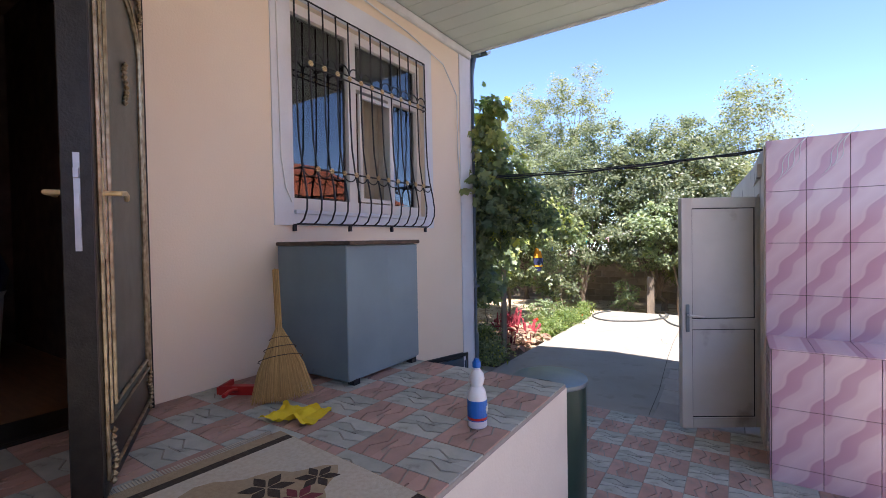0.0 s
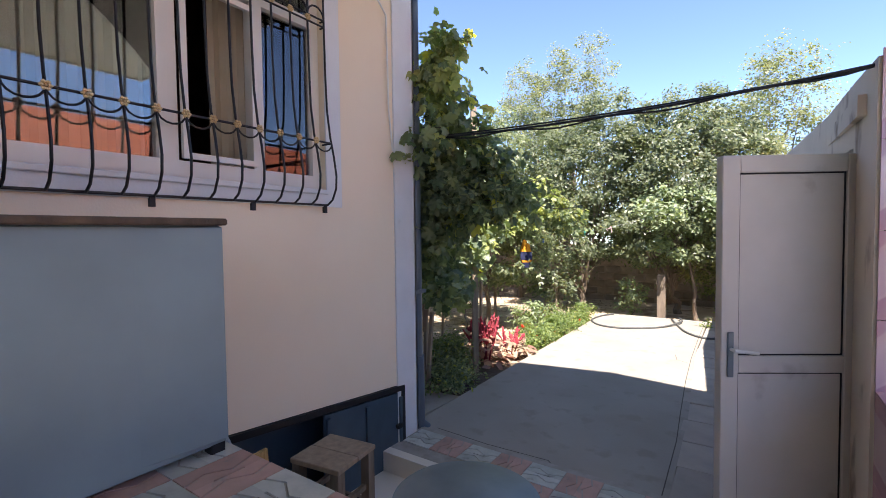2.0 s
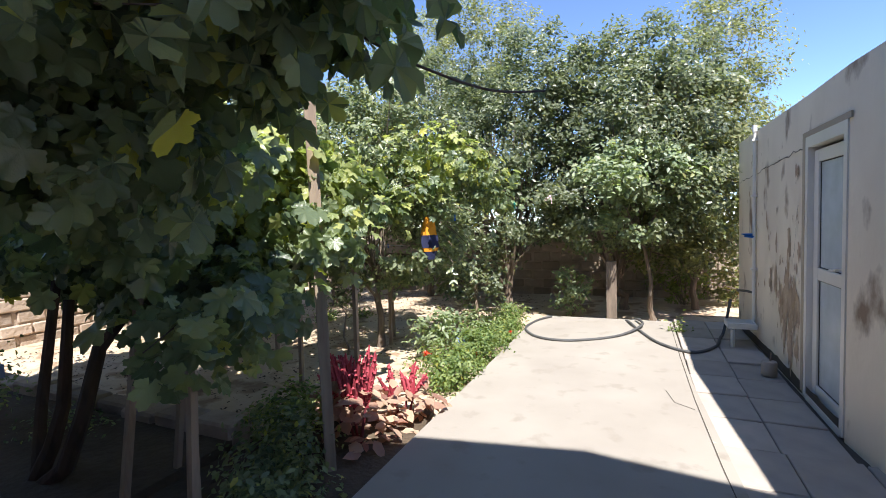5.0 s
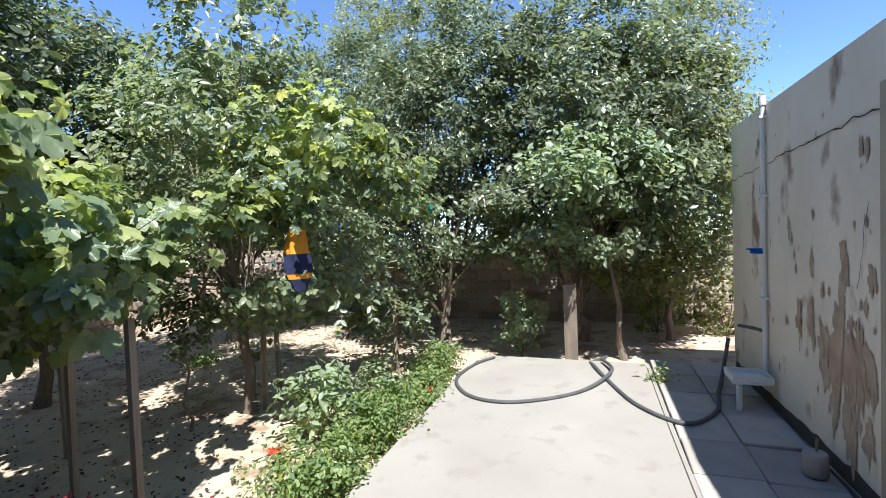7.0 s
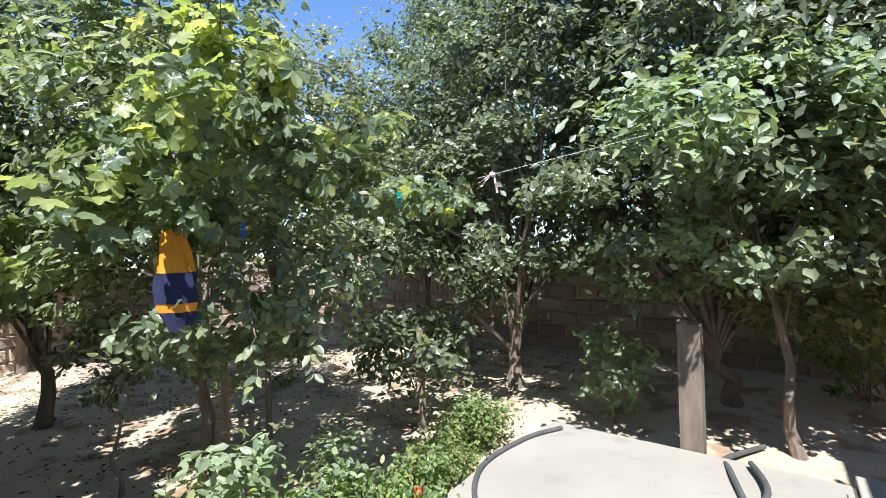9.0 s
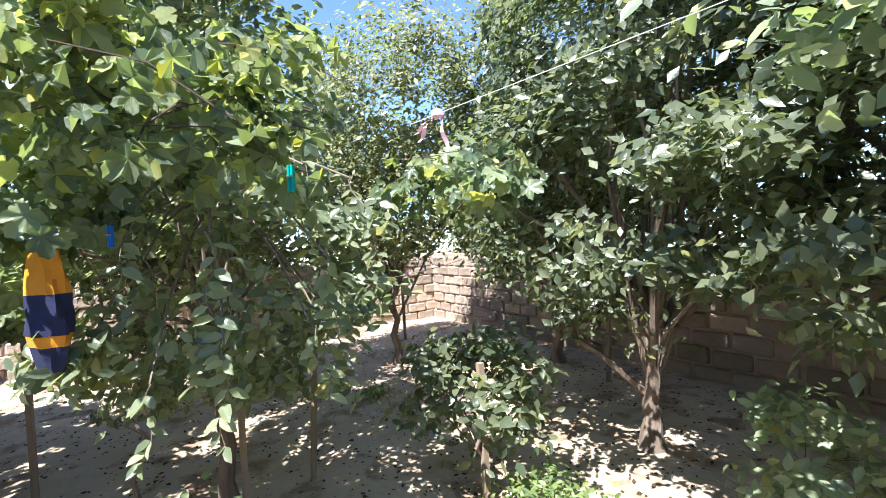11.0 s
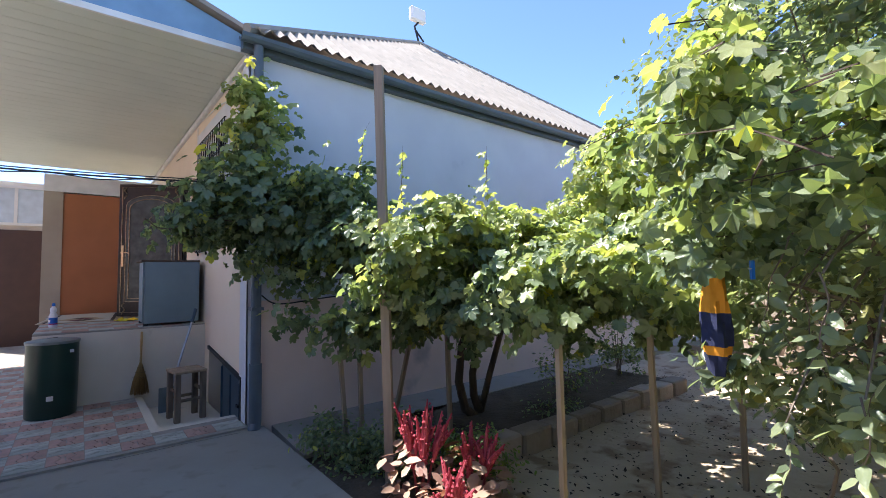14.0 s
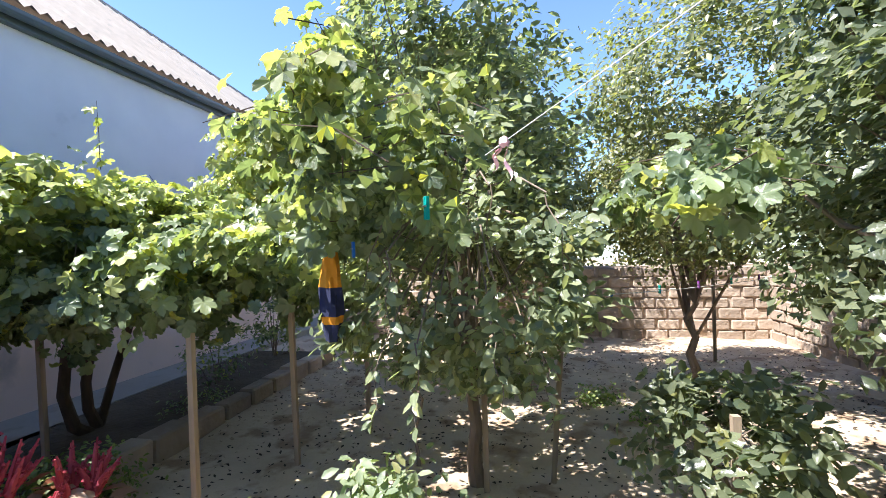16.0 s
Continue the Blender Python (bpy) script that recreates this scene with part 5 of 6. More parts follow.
part("grip", Geo().tube([(-0.27, -0.25, 1.05), (-0.32, -0.3, 1.22)], 0.02, 8), "darkblue", sh, "dark blue grip")
part("blade", Geo().box((-0.1, -0.02, 0.0), (0.12, 0.0, 0.3), ch=0.005), "lidmat", sh, "grey metal blade")
ob = broom("old_broom", "old straw broom standing upside down against the terrace wall", (0.74, -1.87, 0.04), (-0.02, -0.07, 1.0), (1, 0, 0), 0.95)
ob.matrix_basis = ob.matrix_basis @ Matrix.Diagonal((0.62, 2.2, 1, 1))
ka = thing("corner_cable", "grey cable tacked down the corner of the wall", "cable")
part("wire", Geo().tube([(0.03, -2.72, 3.78), (0.03, -1.2, 3.66), (0.03, -0.6, 3.55), (0.02, -0.32, 3.3), (0.015, -0.3, 2.6), (0.015, -0.26, 2.3)], 0.007, 6), "softrim", ka)
part("wire", Geo().tube([(0.015, -2.62, 3.75), (0.015, -2.6, 2.3), (0.015, -2.57, 2.1), (0.015, -2.52, 2.0)], 0.006, 6), "softrim", ka)

# ---- cables, line, hose ----
cb = thing("power_cable", "bundle of black cables strung from house to outbuilding", "cable")


def sag(a, b, d, n=24):
    a, b = Vector(a), Vector(b)
    return [a.lerp(b, i / n) - Vector((0, 0, d * 4 * (i / n) * (1 - i / n))) for i in range(n + 1)]


part("wire", Geo().tube(sag((-0.06, 0.12, 2.46), (2.78, -0.12, 2.4), 0.05), 0.0085, 6), "cable", cb)
part("wire", Geo().tube([p + Vector((0, 0, 0.014 * math.sin(p.x * 9))) for p in sag((-0.06, 0.12, 2.45), (2.78, -0.12, 2.4), 0.06)], 0.006, 6), "cable", cb)
part("wire", Geo().tube(sag((-0.06, 0.13, 2.47), (2.78, -0.1, 2.4), 0.035), 0.0055, 6), "cable", cb)
cl = thing("clothesline", "thin white clothesline strung between garden trees", "clothesline")
part("cord", Geo().tube(sag((0.3, 4.967, 1.696), (1.536, 6.03, 2.05), 0.0), 0.001, 4), "cord", cl)
part("cord", Geo().tube(sag((-1.6, 5.0, 1.16), (-5.2, 8.6, 1.1), 0.05), 0.004, 4), "cord", cl)


def peg(at, m, label):
    p = thing("clothes_peg", label, "clothes peg", at, 40)
    part("arm", Geo().box((-0.007, -0.006, -0.035), (0.0, 0.006, 0.035), ch=0.001), m, p)
    part("arm", Geo().box((0.003, -0.006, -0.035), (0.011, 0.006, 0.035), ch=0.001), m, p)
    part("spring", Geo().tube([(-0.01, -0.008, 0.005), (0.014, -0.008, 0.005)], 0.003, 6), "steel", p)


peg((-0.015, 4.76, 1.615), "teal", "teal plastic clothes peg clipped on a vine")
peg((-0.58, 4.3, 1.5), "bluep", "blue plastic clothes peg clipped on the line")
for i, m in enumerate(("bluep", "teal", "purple", "teal", "purple")):
    s = 0.19 + 0.13 * i
    peg((-1.6 - 3.6 * s, 5.0 + 3.6 * s, 1.12 - 0.03 * s), m, f"{'blue' if m == 'bluep' else m} plastic clothes peg on the white line")
rb = thing("knotted_rag", "faded pink rag strip knotted on the line", "cloth", (0.35, 5.01, 1.71), 30)
rb.scale = (0.72, 0.72, 0.72)
part("knot", Geo().lathe([(0.003, -0.015), (0.014, -0.005), (0.012, 0.012), (0.003, 0.018)], 7, sx=1.5), "pinkcloth", rb, smooth=True)
g = Geo()
for sx, L, b in ((1, 0.12, 0.0), (-1, 0.075, 0.045), (-1, 0.05, 0.06)):
    v = []
    for i in range(9):
        t = i / 8
        x = sx * (0.01 + 0.02 * t) - b * t
        v += [(x - 0.006, 0.01 * math.sin(t * 9), -L * t), (x + 0.006, 0.012 * math.cos(t * 8), -L * t)]
    g.add(v, [(2 * i, 2 * i + 1, 2 * i + 3, 2 * i + 2) for i in range(8)])
part("tail", g, "pinkcloth", rb, smooth=True)
cs = thing("hanging_clothes", "amber and navy striped cloth bundle hanging in the vines", "cloth", (-0.8, 4.09, 1.42), 35)
for z0, z1, w0, w1, m in ((0.1, -0.1, 0.045, 0.085, "orange"), (-0.1, -0.24, 0.085, 0.09, "navy"), (-0.24, -0.28, 0.085, 0.075, "orange"), (-0.28, -0.37, 0.075, 0.045, "navy")):
    g = Geo()
    n = 18
    v = []
    for i in range(5):
        z, w = z0 + (z1 - z0) * i / 4, w0 + (w1 - w0) * i / 4
        for k in range(n):
            a = 2 * math.pi * k / n
            q = w * (1 + 0.18 * math.sin(5 * a + z * 20))
            v.append((q * math.cos(a), q * 0.6 * math.sin(a), z))
    f = [(i * n + k, i * n + (k + 1) % n, (i + 1) * n + (k + 1) % n, (i + 1) * n + k) for i in range(4) for k in range(n)]
    part("stripe", g.add(v, f + [tuple(range(n))[::-1], tuple(range(4 * n, 5 * n))]), m, cs, f"{'amber' if m == 'orange' else 'navy'} band", smooth=True)


def smooth_path(pts, n=8):
    out = []
    P = [Vector(p) for p in pts]
    P = [P[0]] + P + [P[-1]]
    for i in range(1, len(P) - 2):
        for k in range(n):
            t = k / n
            out.append(0.5 * (2 * P[i] + (P[i + 1] - P[i - 1]) * t + (2 * P[i - 1] - 5 * P[i] + 4 * P[i + 1] - P[i + 2]) * t * t + (3 * P[i] - P[i - 1] - 3 * P[i + 1] + P[i + 2]) * t ** 3))
    return out + [P[-2]]


hs = thing("garden_hose", "grey rubber garden hose looped across the concrete path", "hose")
z = -0.004
part("tube", Geo().tube(smooth_path([(2.3, 5.9, 0.4), (2.22, 5.8, 0.05), (2.15, 5.6, z), (2.05, 5.2, z), (1.8, 4.92, z), (1.5, 5.2, z), (1.28, 5.8, z), (1.15, 6.25, z), (1.1, 6.6, -0.1), (1.3, 7.0, -0.13)]), 0.016, 8), "hose", hs, smooth=True)
part("tube", Geo().tube(smooth_path([(1.25, 6.35, z + 0.02), (1.33, 5.95, z + 0.03), (1.05, 5.4, z), (0.55, 5.05, z), (0.15, 5.1, z), (-0.1, 5.5, z), (-0.05, 6.0, z), (0.1, 6.3, z)]), 0.016, 8), "hose", hs, smooth=True)

# ---- pipe, tap and basin on the outbuilding ----
pp = thing("water_pipe", "pale blue plastic water pipe running up the outbuilding wall", "pipe", (2.455, 5.5, 0))
part("tube", Geo().tube([(0, 0, 0.18), (0, 0, 2.34)], 0.017, 10), "pvc", pp, smooth=True)
part("elbow", Geo().tube([(0, 0, 2.3), (0.0, 0, 2.37)], 0.024, 10), "pvc", pp, smooth=True)
part("outlet", Geo().tube([(0, 0, 0.55), (-0.05, 0.12, 0.55), (-0.1, 0.3, 0.53)], 0.014, 8), "hose", pp)
part("valve", Geo().tube([(0, 0, 1.17), (-0.09, 0, 1.18)], 0.016, 8).box((-0.11, -0.04, 1.19), (-0.02, 0.04, 1.205)), "bluep", pp, "blue valve handle")
for z in (0.8, 1.6, 2.2):
    part("clip", Geo().box((-0.028, -0.03, z), (0.05, 0.03, z + 0.02)), "pvc", pp)
bs = thing("wash_basin", "small white basin on a single pipe leg by the wall", "basin", (2.28, 5.42, -0.03))
part("bowl", Geo().box((-0.1, -0.13, 0.21), (0.17, 0.13, 0.23), ch=0.006).box((-0.1, -0.13, 0.23), (-0.085, 0.13, 0.27)).box((0.155, -0.13, 0.23), (0.17, 0.13, 0.27)).box((-0.085, -0.13, 0.23), (0.155, -0.115, 0.27)).box((-0.085, 0.115, 0.23), (0.155, 0.13, 0.27)), "pvc", bs)
part("leg", Geo().tube([(-0.05, -0.1, 0), (-0.05, -0.1, 0.2)], 0.022, 10), "pvc", bs, smooth=True)


# ---- border plants ----
def shrub(name, label, at, blobs, leaves, size, material, kind, seed, stems=8, h=0.4, clump_r=0.13, clumps=40, blooms=0):
    rng = np.random.default_rng(seed)
    t = thing(name, label, "garden plant", at)
    P, D, C = crown_points(blobs, leaves, rng, 0.3, clumps, clump_r)
    P[:, 2] = np.maximum(P[:, 2], 0.02)
    g = Geo()
    for c in C[:stems]:
        e = Vector(c)
        g.tube([(0.04 * rng.normal(), 0.04 * rng.normal(), -0.02), (e.x * 0.5, e.y * 0.5, e.z * 0.6), e], [0.008, 0.006, 0.003], 5)
    part("stem", g, "bark", t, smooth=True)
    me = leaf_mesh("foliage", kind, P, D * 0.6 + rng.normal(size=P.shape) * 0.5 + [[0, 0, 0.7]], rng.uniform(0.6, 1.25, len(P)) * size, rng, M[material].name and material)
    o = new("foliage", me)
    o.parent = t
    tagged(o, kind="stuff")
    for b in range(blooms):
        c = C[b % len(C)]
        n = 14
        cc = np.repeat(np.array([[c[0] * 1.05, c[1] * 1.05, c[2] + 0.06]]), n, 0) + rng.normal(size=(n, 3)) * 0.008
        me = leaf_mesh("bloom", "small", cc, rng.normal(size=(n, 3)) + [[0, 0, 0.4]], np.full(n, 0.035), rng, "petal")
        o = new("bloom", me)
        o.parent = t
        tagged(o, "scarlet flower head")
    return t


S2 = -0.16
shrub("border_shrub", "low bright green border plant with scarlet flowers beside the path", (-0.42, 3.65, S2), [((0, 0, 0.2), (0.26, 0.4, 0.2))], 2600, 0.04, "bushleaf", "oval", 31, blooms=3)
shrub("border_shrub", "bushy green border plant beside the concrete path", (-0.38, 4.4, S2), [((0, 0, 0.22), (0.24, 0.45, 0.22))], 2600, 0.042, "bushleaf", "oval", 32, blooms=1)
shrub("border_shrub", "low flowering border plant with small pink blooms", (-0.36, 5.2, S2), [((0, 0, 0.18), (0.22, 0.5, 0.18))], 2400, 0.04, "bushleaf", "oval", 33, blooms=2)
shrub("border_shrub", "low green border plant at the path corner", (-0.5, 6.0, S2), [((0, 0, 0.2), (0.25, 0.4, 0.2))], 2000, 0.04, "bushleaf", "oval", 34)
shrub("quince_shoot", "pale round leaved quince shoots among border plants", (-0.86, 4.3, S2), [((0, 0, 0.36), (0.26, 0.26, 0.3))], 620, 0.075, "paleleaf", "oval", 35, clumps=24)
shrub("quince_shoot", "pale round leaved shoot near the vine stakes", (-0.55, 4.75, S2), [((0, 0, 0.3), (0.18, 0.2, 0.25))], 450, 0.055, "paleleaf", "oval", 36, clumps=24)
shrub("dark_shrub", "dark green bushy plant in the shade behind the wooden post", (-0.75, 1.7, S2), [((0, 0, 0.25), (0.25, 0.35, 0.26))], 1500, 0.05, "vineleaf", "oval", 37, clumps=60)
shrub("dark_shrub", "dark green leafy plant beside the wooden post", (-0.45, 1.2, S2), [((0, 0, 0.2), (0.28, 0.45, 0.22))], 1500, 0.05, "vineleaf", "oval", 38)
shrub("dark_shrub", "green leafy plant behind the red amaranth", (-1.15, 2.2, S2), [((0, 0, 0.25), (0.3, 0.3, 0.22))], 1500, 0.05, "bushleaf", "oval", 39)
shrub("bed_plant", "sparse rose bush in the shaded bed by the wall", (-3.6, 1.3, S2), [((0, 0, 0.45), (0.4, 0.35, 0.4))], 500, 0.05, "vineleaf", "oval", 40)
shrub("bed_plant", "low green weeds in the shaded bed", (-2.9, 1.6, S2), [((0, 0, 0.1), (0.5, 0.25, 0.1))], 700, 0.04, "vineleaf", "oval", 41)
shrub("bed_plant", "dark leafy rose bush near the house end", (-5.0, 1.2, S2), [((0, 0, 0.6), (0.5, 0.45, 0.55))], 1200, 0.06, "vineleaf", "oval", 42)
shrub("wall_shrub", "green bush at the foot of the back boundary wall", (2.0, 8.5, S2), [((0, 0, 0.5), (0.55, 0.4, 0.5))], 1600, 0.06, "bushleaf", "oval", 43)
shrub("wall_shrub", "leafy green bush against the back boundary wall", (2.95, 8.55, S2), [((0, 0, 0.6), (0.75, 0.35, 0.6))], 2200, 0.07, "olive", "oval", 48, clumps=70)
shrub("weed_tuft", "small dry green weed tuft in the sandy soil", (-3.6, 5.75, S2), [((0, 0, 0.08), (0.22, 0.2, 0.08))], 420, 0.05, "bushleaf", "small", 44)
shrub("weed_tuft", "small dry green weed tuft in the sandy soil", (-3.1, 6.1, S2), [((0, 0, 0.07), (0.14, 0.14, 0.07))], 220, 0.05, "bushleaf", "small", 45)
shrub("weed_tuft", "small green weed growing between pavers", (1.75, 5.9, -0.03), [((0, 0, 0.07), (0.07, 0.07, 0.08))], 90, 0.05, "bushleaf", "small", 46, stems=2)


def amaranth(at, label, seed, plumes=5, h=0.62):
    rng = np.random.default_rng(seed)
    t = thing("red_amaranth", label, "garden plant", at)
    for k in range(plumes):
        g = Geo()
        a = 2 * math.pi * k / plumes + rng.normal() * 0.3
        bx, by = 0.1 * math.cos(a), 0.1 * math.sin(a)
        for j in range(6):
            dx, dy = rng.normal() * 0.025, rng.normal() * 0.025
            z0 = h * rng.uniform(0.45, 0.6)
            hh = h * rng.uniform(0.8, 1.1)
            g.tube([(bx * 0.8 + dx * 0.3, by * 0.8 + dy * 0.3, z0), (bx + dx, by + dy, (z0 + hh) / 2), (bx * 1.25 + dx * 2, by * 1.25 + dy * 2, hh)], [0.013, 0.018, 0.005], 6)
            for q in range(10):
                u = q / 10
                c = Vector((bx * 0.8 + dx * 0.3, by * 0.8 + dy * 0.3, z0)).lerp(Vector((bx * 1.25 + dx * 2, by * 1.25 + dy * 2, hh)), u)
                g.lathe([(0.001, -0.01), (0.013, 0), (0.001, 0.014)], 5, at=(c.x + 0.011 * rng.normal(), c.y + 0.011 * rng.normal(), c.z))
        part("plume", g, "amar", t, smooth=True)
        part("stem", Geo().tube([(0, 0, -0.05), (bx * 0.5, by * 0.5, h * 0.3), (bx * 0.9, by * 0.9, h * 0.6)], [0.012, 0.01, 0.008], 6), "rugwine", t, smooth=True)
    n = 84
    a = rng.uniform(0, 2 * np.pi, n)
    z = rng.uniform(0.05, 0.6 * h + 0.06, n)
    c = np.stack([0.07 * np.cos(a), 0.07 * np.sin(a), z], 1)
    out = np.stack([np.cos(a) * 0.3, np.sin(a) * 0.3, np.ones(n)], 1) + rng.normal(size=(n, 3)) * 0.25
    me = leaf_mesh("foliage", "oval", c + np.stack([np.cos(a), np.sin(a), np.zeros(n)], 1) * rng.uniform(0.02, 0.2, n)[:, None], out, rng.uniform(0.07, 0.17, n), rng, "amarleaf")
    o = new("foliage", me)
    o.parent = t
    tagged(o, "dusty pink and bronze leaves", kind="stuff")
    return t


amaranth((-0.55, 2.25, S2), "red amaranth plant with tall feathery crimson plumes", 1, 5, 0.68)
amaranth((-0.85, 2.5, S2), "smaller red amaranth with thin crimson plumes", 2, 4, 0.55)
amaranth((-0.42, 2.7, S2), "red amaranth with bronze leaves by the path", 3, 3, 0.45)
bc = thing("blue_rag", "bright blue cloth dropped among the border plants", "cloth", (-0.72, 4.78, -0.06), 10)
v, f = [], []
for i in range(9):
    for j in range(9):
        x, y = (i - 4) * 0.026, (j - 4) * 0.026
        v.append((x, y, 0.12 * noise.noise(Vector((x * 16, y * 16, 4))) + 0.06 - 0.2 * abs(x)))
for i in range(8):
    for j in range(8):
        a = i * 9 + j
        f.append((a, a + 9, a + 10, a + 1))
part("fabric", Geo().add(v, f), "bluerag", bc, smooth=True)

# fallen leaves and clods
rng = np.random.default_rng(77)
n = 5200
xy = np.stack([rng.uniform(-6.5, -0.3, n), rng.uniform(1.2, 8.9, n)], 1)
z = np.array([soil_z(x, y) for x, y in xy]) + 0.012
me = leaf_mesh("leaf_litter", "small", np.column_stack([xy, z]), rng.normal(size=(n, 3)) * 0.25 + [[0, 0, 1]], rng.uniform(0.02, 0.05, n), rng, "rugdark")
o = new("leaf_litter", me)
tagged(o, "dark fallen leaves scattered over the sandy soil", "leaf litter", kind="stuff")
g = Geo()
rr = random.Random(3)
for k in range(420):
    x, y = rr.uniform(-6, -0.2), rr.uniform(1.0, 8.8)
    s = rr.uniform(0.008, 0.03)
    g.lathe([(0.001, -s * 0.5), (s, 0), (0.001, s * 0.6)], 5, at=(x, y, soil_z(x, y) + s * 0.2))
tagged(part("soil_clods", g, "soil", kind="stuff"), "small dry clods of sandy soil", "soil")

# ---- beyond ----
nb = thing("neighbour_house", "low neighbouring house with an orange roof across the yard", "house", (11, -2, 0))
part("wall", Geo().box((0, -12, -0.2), (6, 14, 3.4)), "beigewall", nb)
part("roof", Geo().add([(-0.5, -12.5, 3.4), (-0.5, 14.5, 3.4), (6.5, 14.5, 3.4), (6.5, -12.5, 3.4), (3, -10, 5.3), (3, 12, 5.3)], [(0, 4, 5, 1), (2, 5, 4, 3), (1, 5, 2), (3, 4, 0), (0, 1, 2, 3)]), "roofred", nb)
# unseen walls, kept cream so they bounce light in under the porch
structure("wall_yard_side", Geo().box((8.5, -9.3, -0.2), (8.7, 0.0, 2.2)), "terrwall", "unseen cream rendered wall added to bounce light", "wall")
g0 = Geo().box((5.5, -9.3, -0.2), (8.5, -9.1, 2.2)).box((5.5, -0.2, -0.2), (8.5, 0.0, 2.2))
structure("wall_yard_corner", g0, "terrwall", "unseen cream rendered wall added to bounce light", "wall")
for i, (x, y, h) in enumerate(((-9.5, 12.5, 3.6), (-6.6, 11.8, 4.2), (-4.6, 12.2, 3.2), (0.2, 12.4, 3.4), (5.6, 11.6, 3.0), (-10.4, 8.6, 3.4), (-10.2, 5.4, 3.2), (-10.4, 2.6, 3.0))):
    T("far_tree", "dense green tree beyond the boundary wall", (x, y, SOIL), [((0, 0, 1.5), (1.7, 1.4, 1.3)), ((0, 0, h - 1.2), (1.7, 1.4, 1.4)), ((0.4, 0, h), (1.1, 1.0, 0.8))], 15000, 0.11, "olive", "small", 60 + i, 1.0, 0.1, 14, 260, 0.4, shell=0.3)


# ---- wear and small details ----
rr = random.Random(21)
pt = tagged(new("wall_bare_patches"), "bare brown patches where the plaster has peeled", "wall", kind="structure")
for k in range(110):
    near = k < 55
    cy = 4.12 + abs(rr.gauss(0, 0.4)) if near else rr.uniform(4.1, 6.0)
    if cy > 6.1:
        continue
    cz = max(0.15, rr.gauss(0.55 + 0.35 * (cy - 4.1), 0.22)) if near else rr.uniform(0.3, 2.1)
    s = rr.uniform(0.12, 0.26) ** 2 * (1.5 if near else 0.5)
    poly = []
    n = 26
    for i in range(n):
        a = 2 * math.pi * i / n
        q = s * (1 + 0.9 * noise.noise(Vector((math.cos(a) * 1.6 + k * 3, math.sin(a) * 1.6, k))) + 0.45 * noise.noise(Vector((math.cos(a) * 5 + k * 3, math.sin(a) * 5, k))))
        poly.append((cy + q * math.cos(a) * 0.6, cz + q * math.sin(a) * 1.5))
    x = 2.5 - (cy - 3.98) * 0.0125 - 0.0025 - 0.00005 * k
    g = Geo().add([(x, y, z) for y, z in poly], [tuple(range(n))[::-1]])
    part("bare_patch", g, "brownblot", pt)
pt.location.x = 0.0
# long zigzag crack under the wall top and smaller ones
for y0, y1, z0, z1, w in ((4.0, 5.45, 1.93, 1.86, 0.006), (5.55, 6.35, 1.84, 1.8, 0.005), (4.15, 4.25, 1.5, 1.05, 0.004), (4.9, 4.95, 0.9, 0.55, 0.004)):
    k = 26
    v = []
    for i in range(k + 1):
        t = i / k
        y, z = y0 + (y1 - y0) * t, z0 + (z1 - z0) * t
        o_ = 0.03 * noise.noise(Vector((y * 9, z * 9, 1))) + 0.012 * noise.noise(Vector((y * 40, z * 40, 5)))
        q = w * (0.4 + 1.2 * abs(noise.noise(Vector((y * 14, z * 14, 9)))))
        if abs(y1 - y0) > abs(z1 - z0):
            v += [(y, z + o_ - q), (y, z + o_ + q)]
        else:
            v += [(y + o_ - q, z), (y + o_ + q, z)]
    v = [(2.5 - (y - 3.98) * 0.0125 - 0.009, y, z) for y, z in v]
    part("crack", Geo().add(v, [(2 * i, 2 * i + 1, 2 * i + 3, 2 * i + 2) for i in range(k)]), "dirtgap", pt)
# dark band with an uneven top along the wall foot
g = Geo()
v = []
for i in range(40):
    y = 3.3 + i * 0.078
    v += [(2.5 - max(0, y - 4.05) * 0.0128 - 0.004, y, -0.03), (2.5 - max(0, y - 4.05) * 0.0128 - 0.004, y, 0.03 + 0.05 * abs(noise.noise(Vector((y * 5, 0, 0)))) + 0.03)]
g.add(v, [(2 * i, 2 * i + 1, 2 * i + 3, 2 * i + 2) for i in range(39)])
part("damp_edge", g, "dirtgap", pt)
pot = thing("old_tin", "small weathered tin standing against the outbuilding wall", "tin", (2.36, 4.4, -0.02))
part("body", Geo().lathe([(0.055, 0), (0.06, 0.01), (0.06, 0.12), (0.055, 0.13)], 16), "paver", pot, smooth=True)
part("stick", Geo().tube([(0, 0, 0.05), (0.02, 0.03, 0.2)], 0.008, 5), "bark", pot)
# cracks in the path
def crack(pts, w=0.004):
    g = Geo()
    for (x0, y0), (x1, y1) in zip(pts, pts[1:]):
        d = Vector((x1 - x0, y1 - y0, 0)).normalized()
        n_ = Vector((-d.y, d.x, 0)) * w
        a, b = Vector((x0, y0, -0.0175)), Vector((x1, y1, -0.0175))
        g.add([a - n_, b - n_, b + n_, a + n_], [(0, 1, 2, 3)])
    return g


ck = tagged(new("pavement_cracks"), "thin dark joints and cracks in the concrete path", "path", kind="structure")
part("crack", crack([(1.15, 0.11), (1.1, 0.16), (0.6, 0.14), (0.1, 0.17)]), "dirtgap", ck)
part("crack", crack([(1.86, 0.12), (1.84, 1.0), (1.8, 1.6), (1.74, 2.6), (1.7, 3.6), (1.68, 4.8), (1.67, 6.3)], 0.0035), "dirtgap", ck)
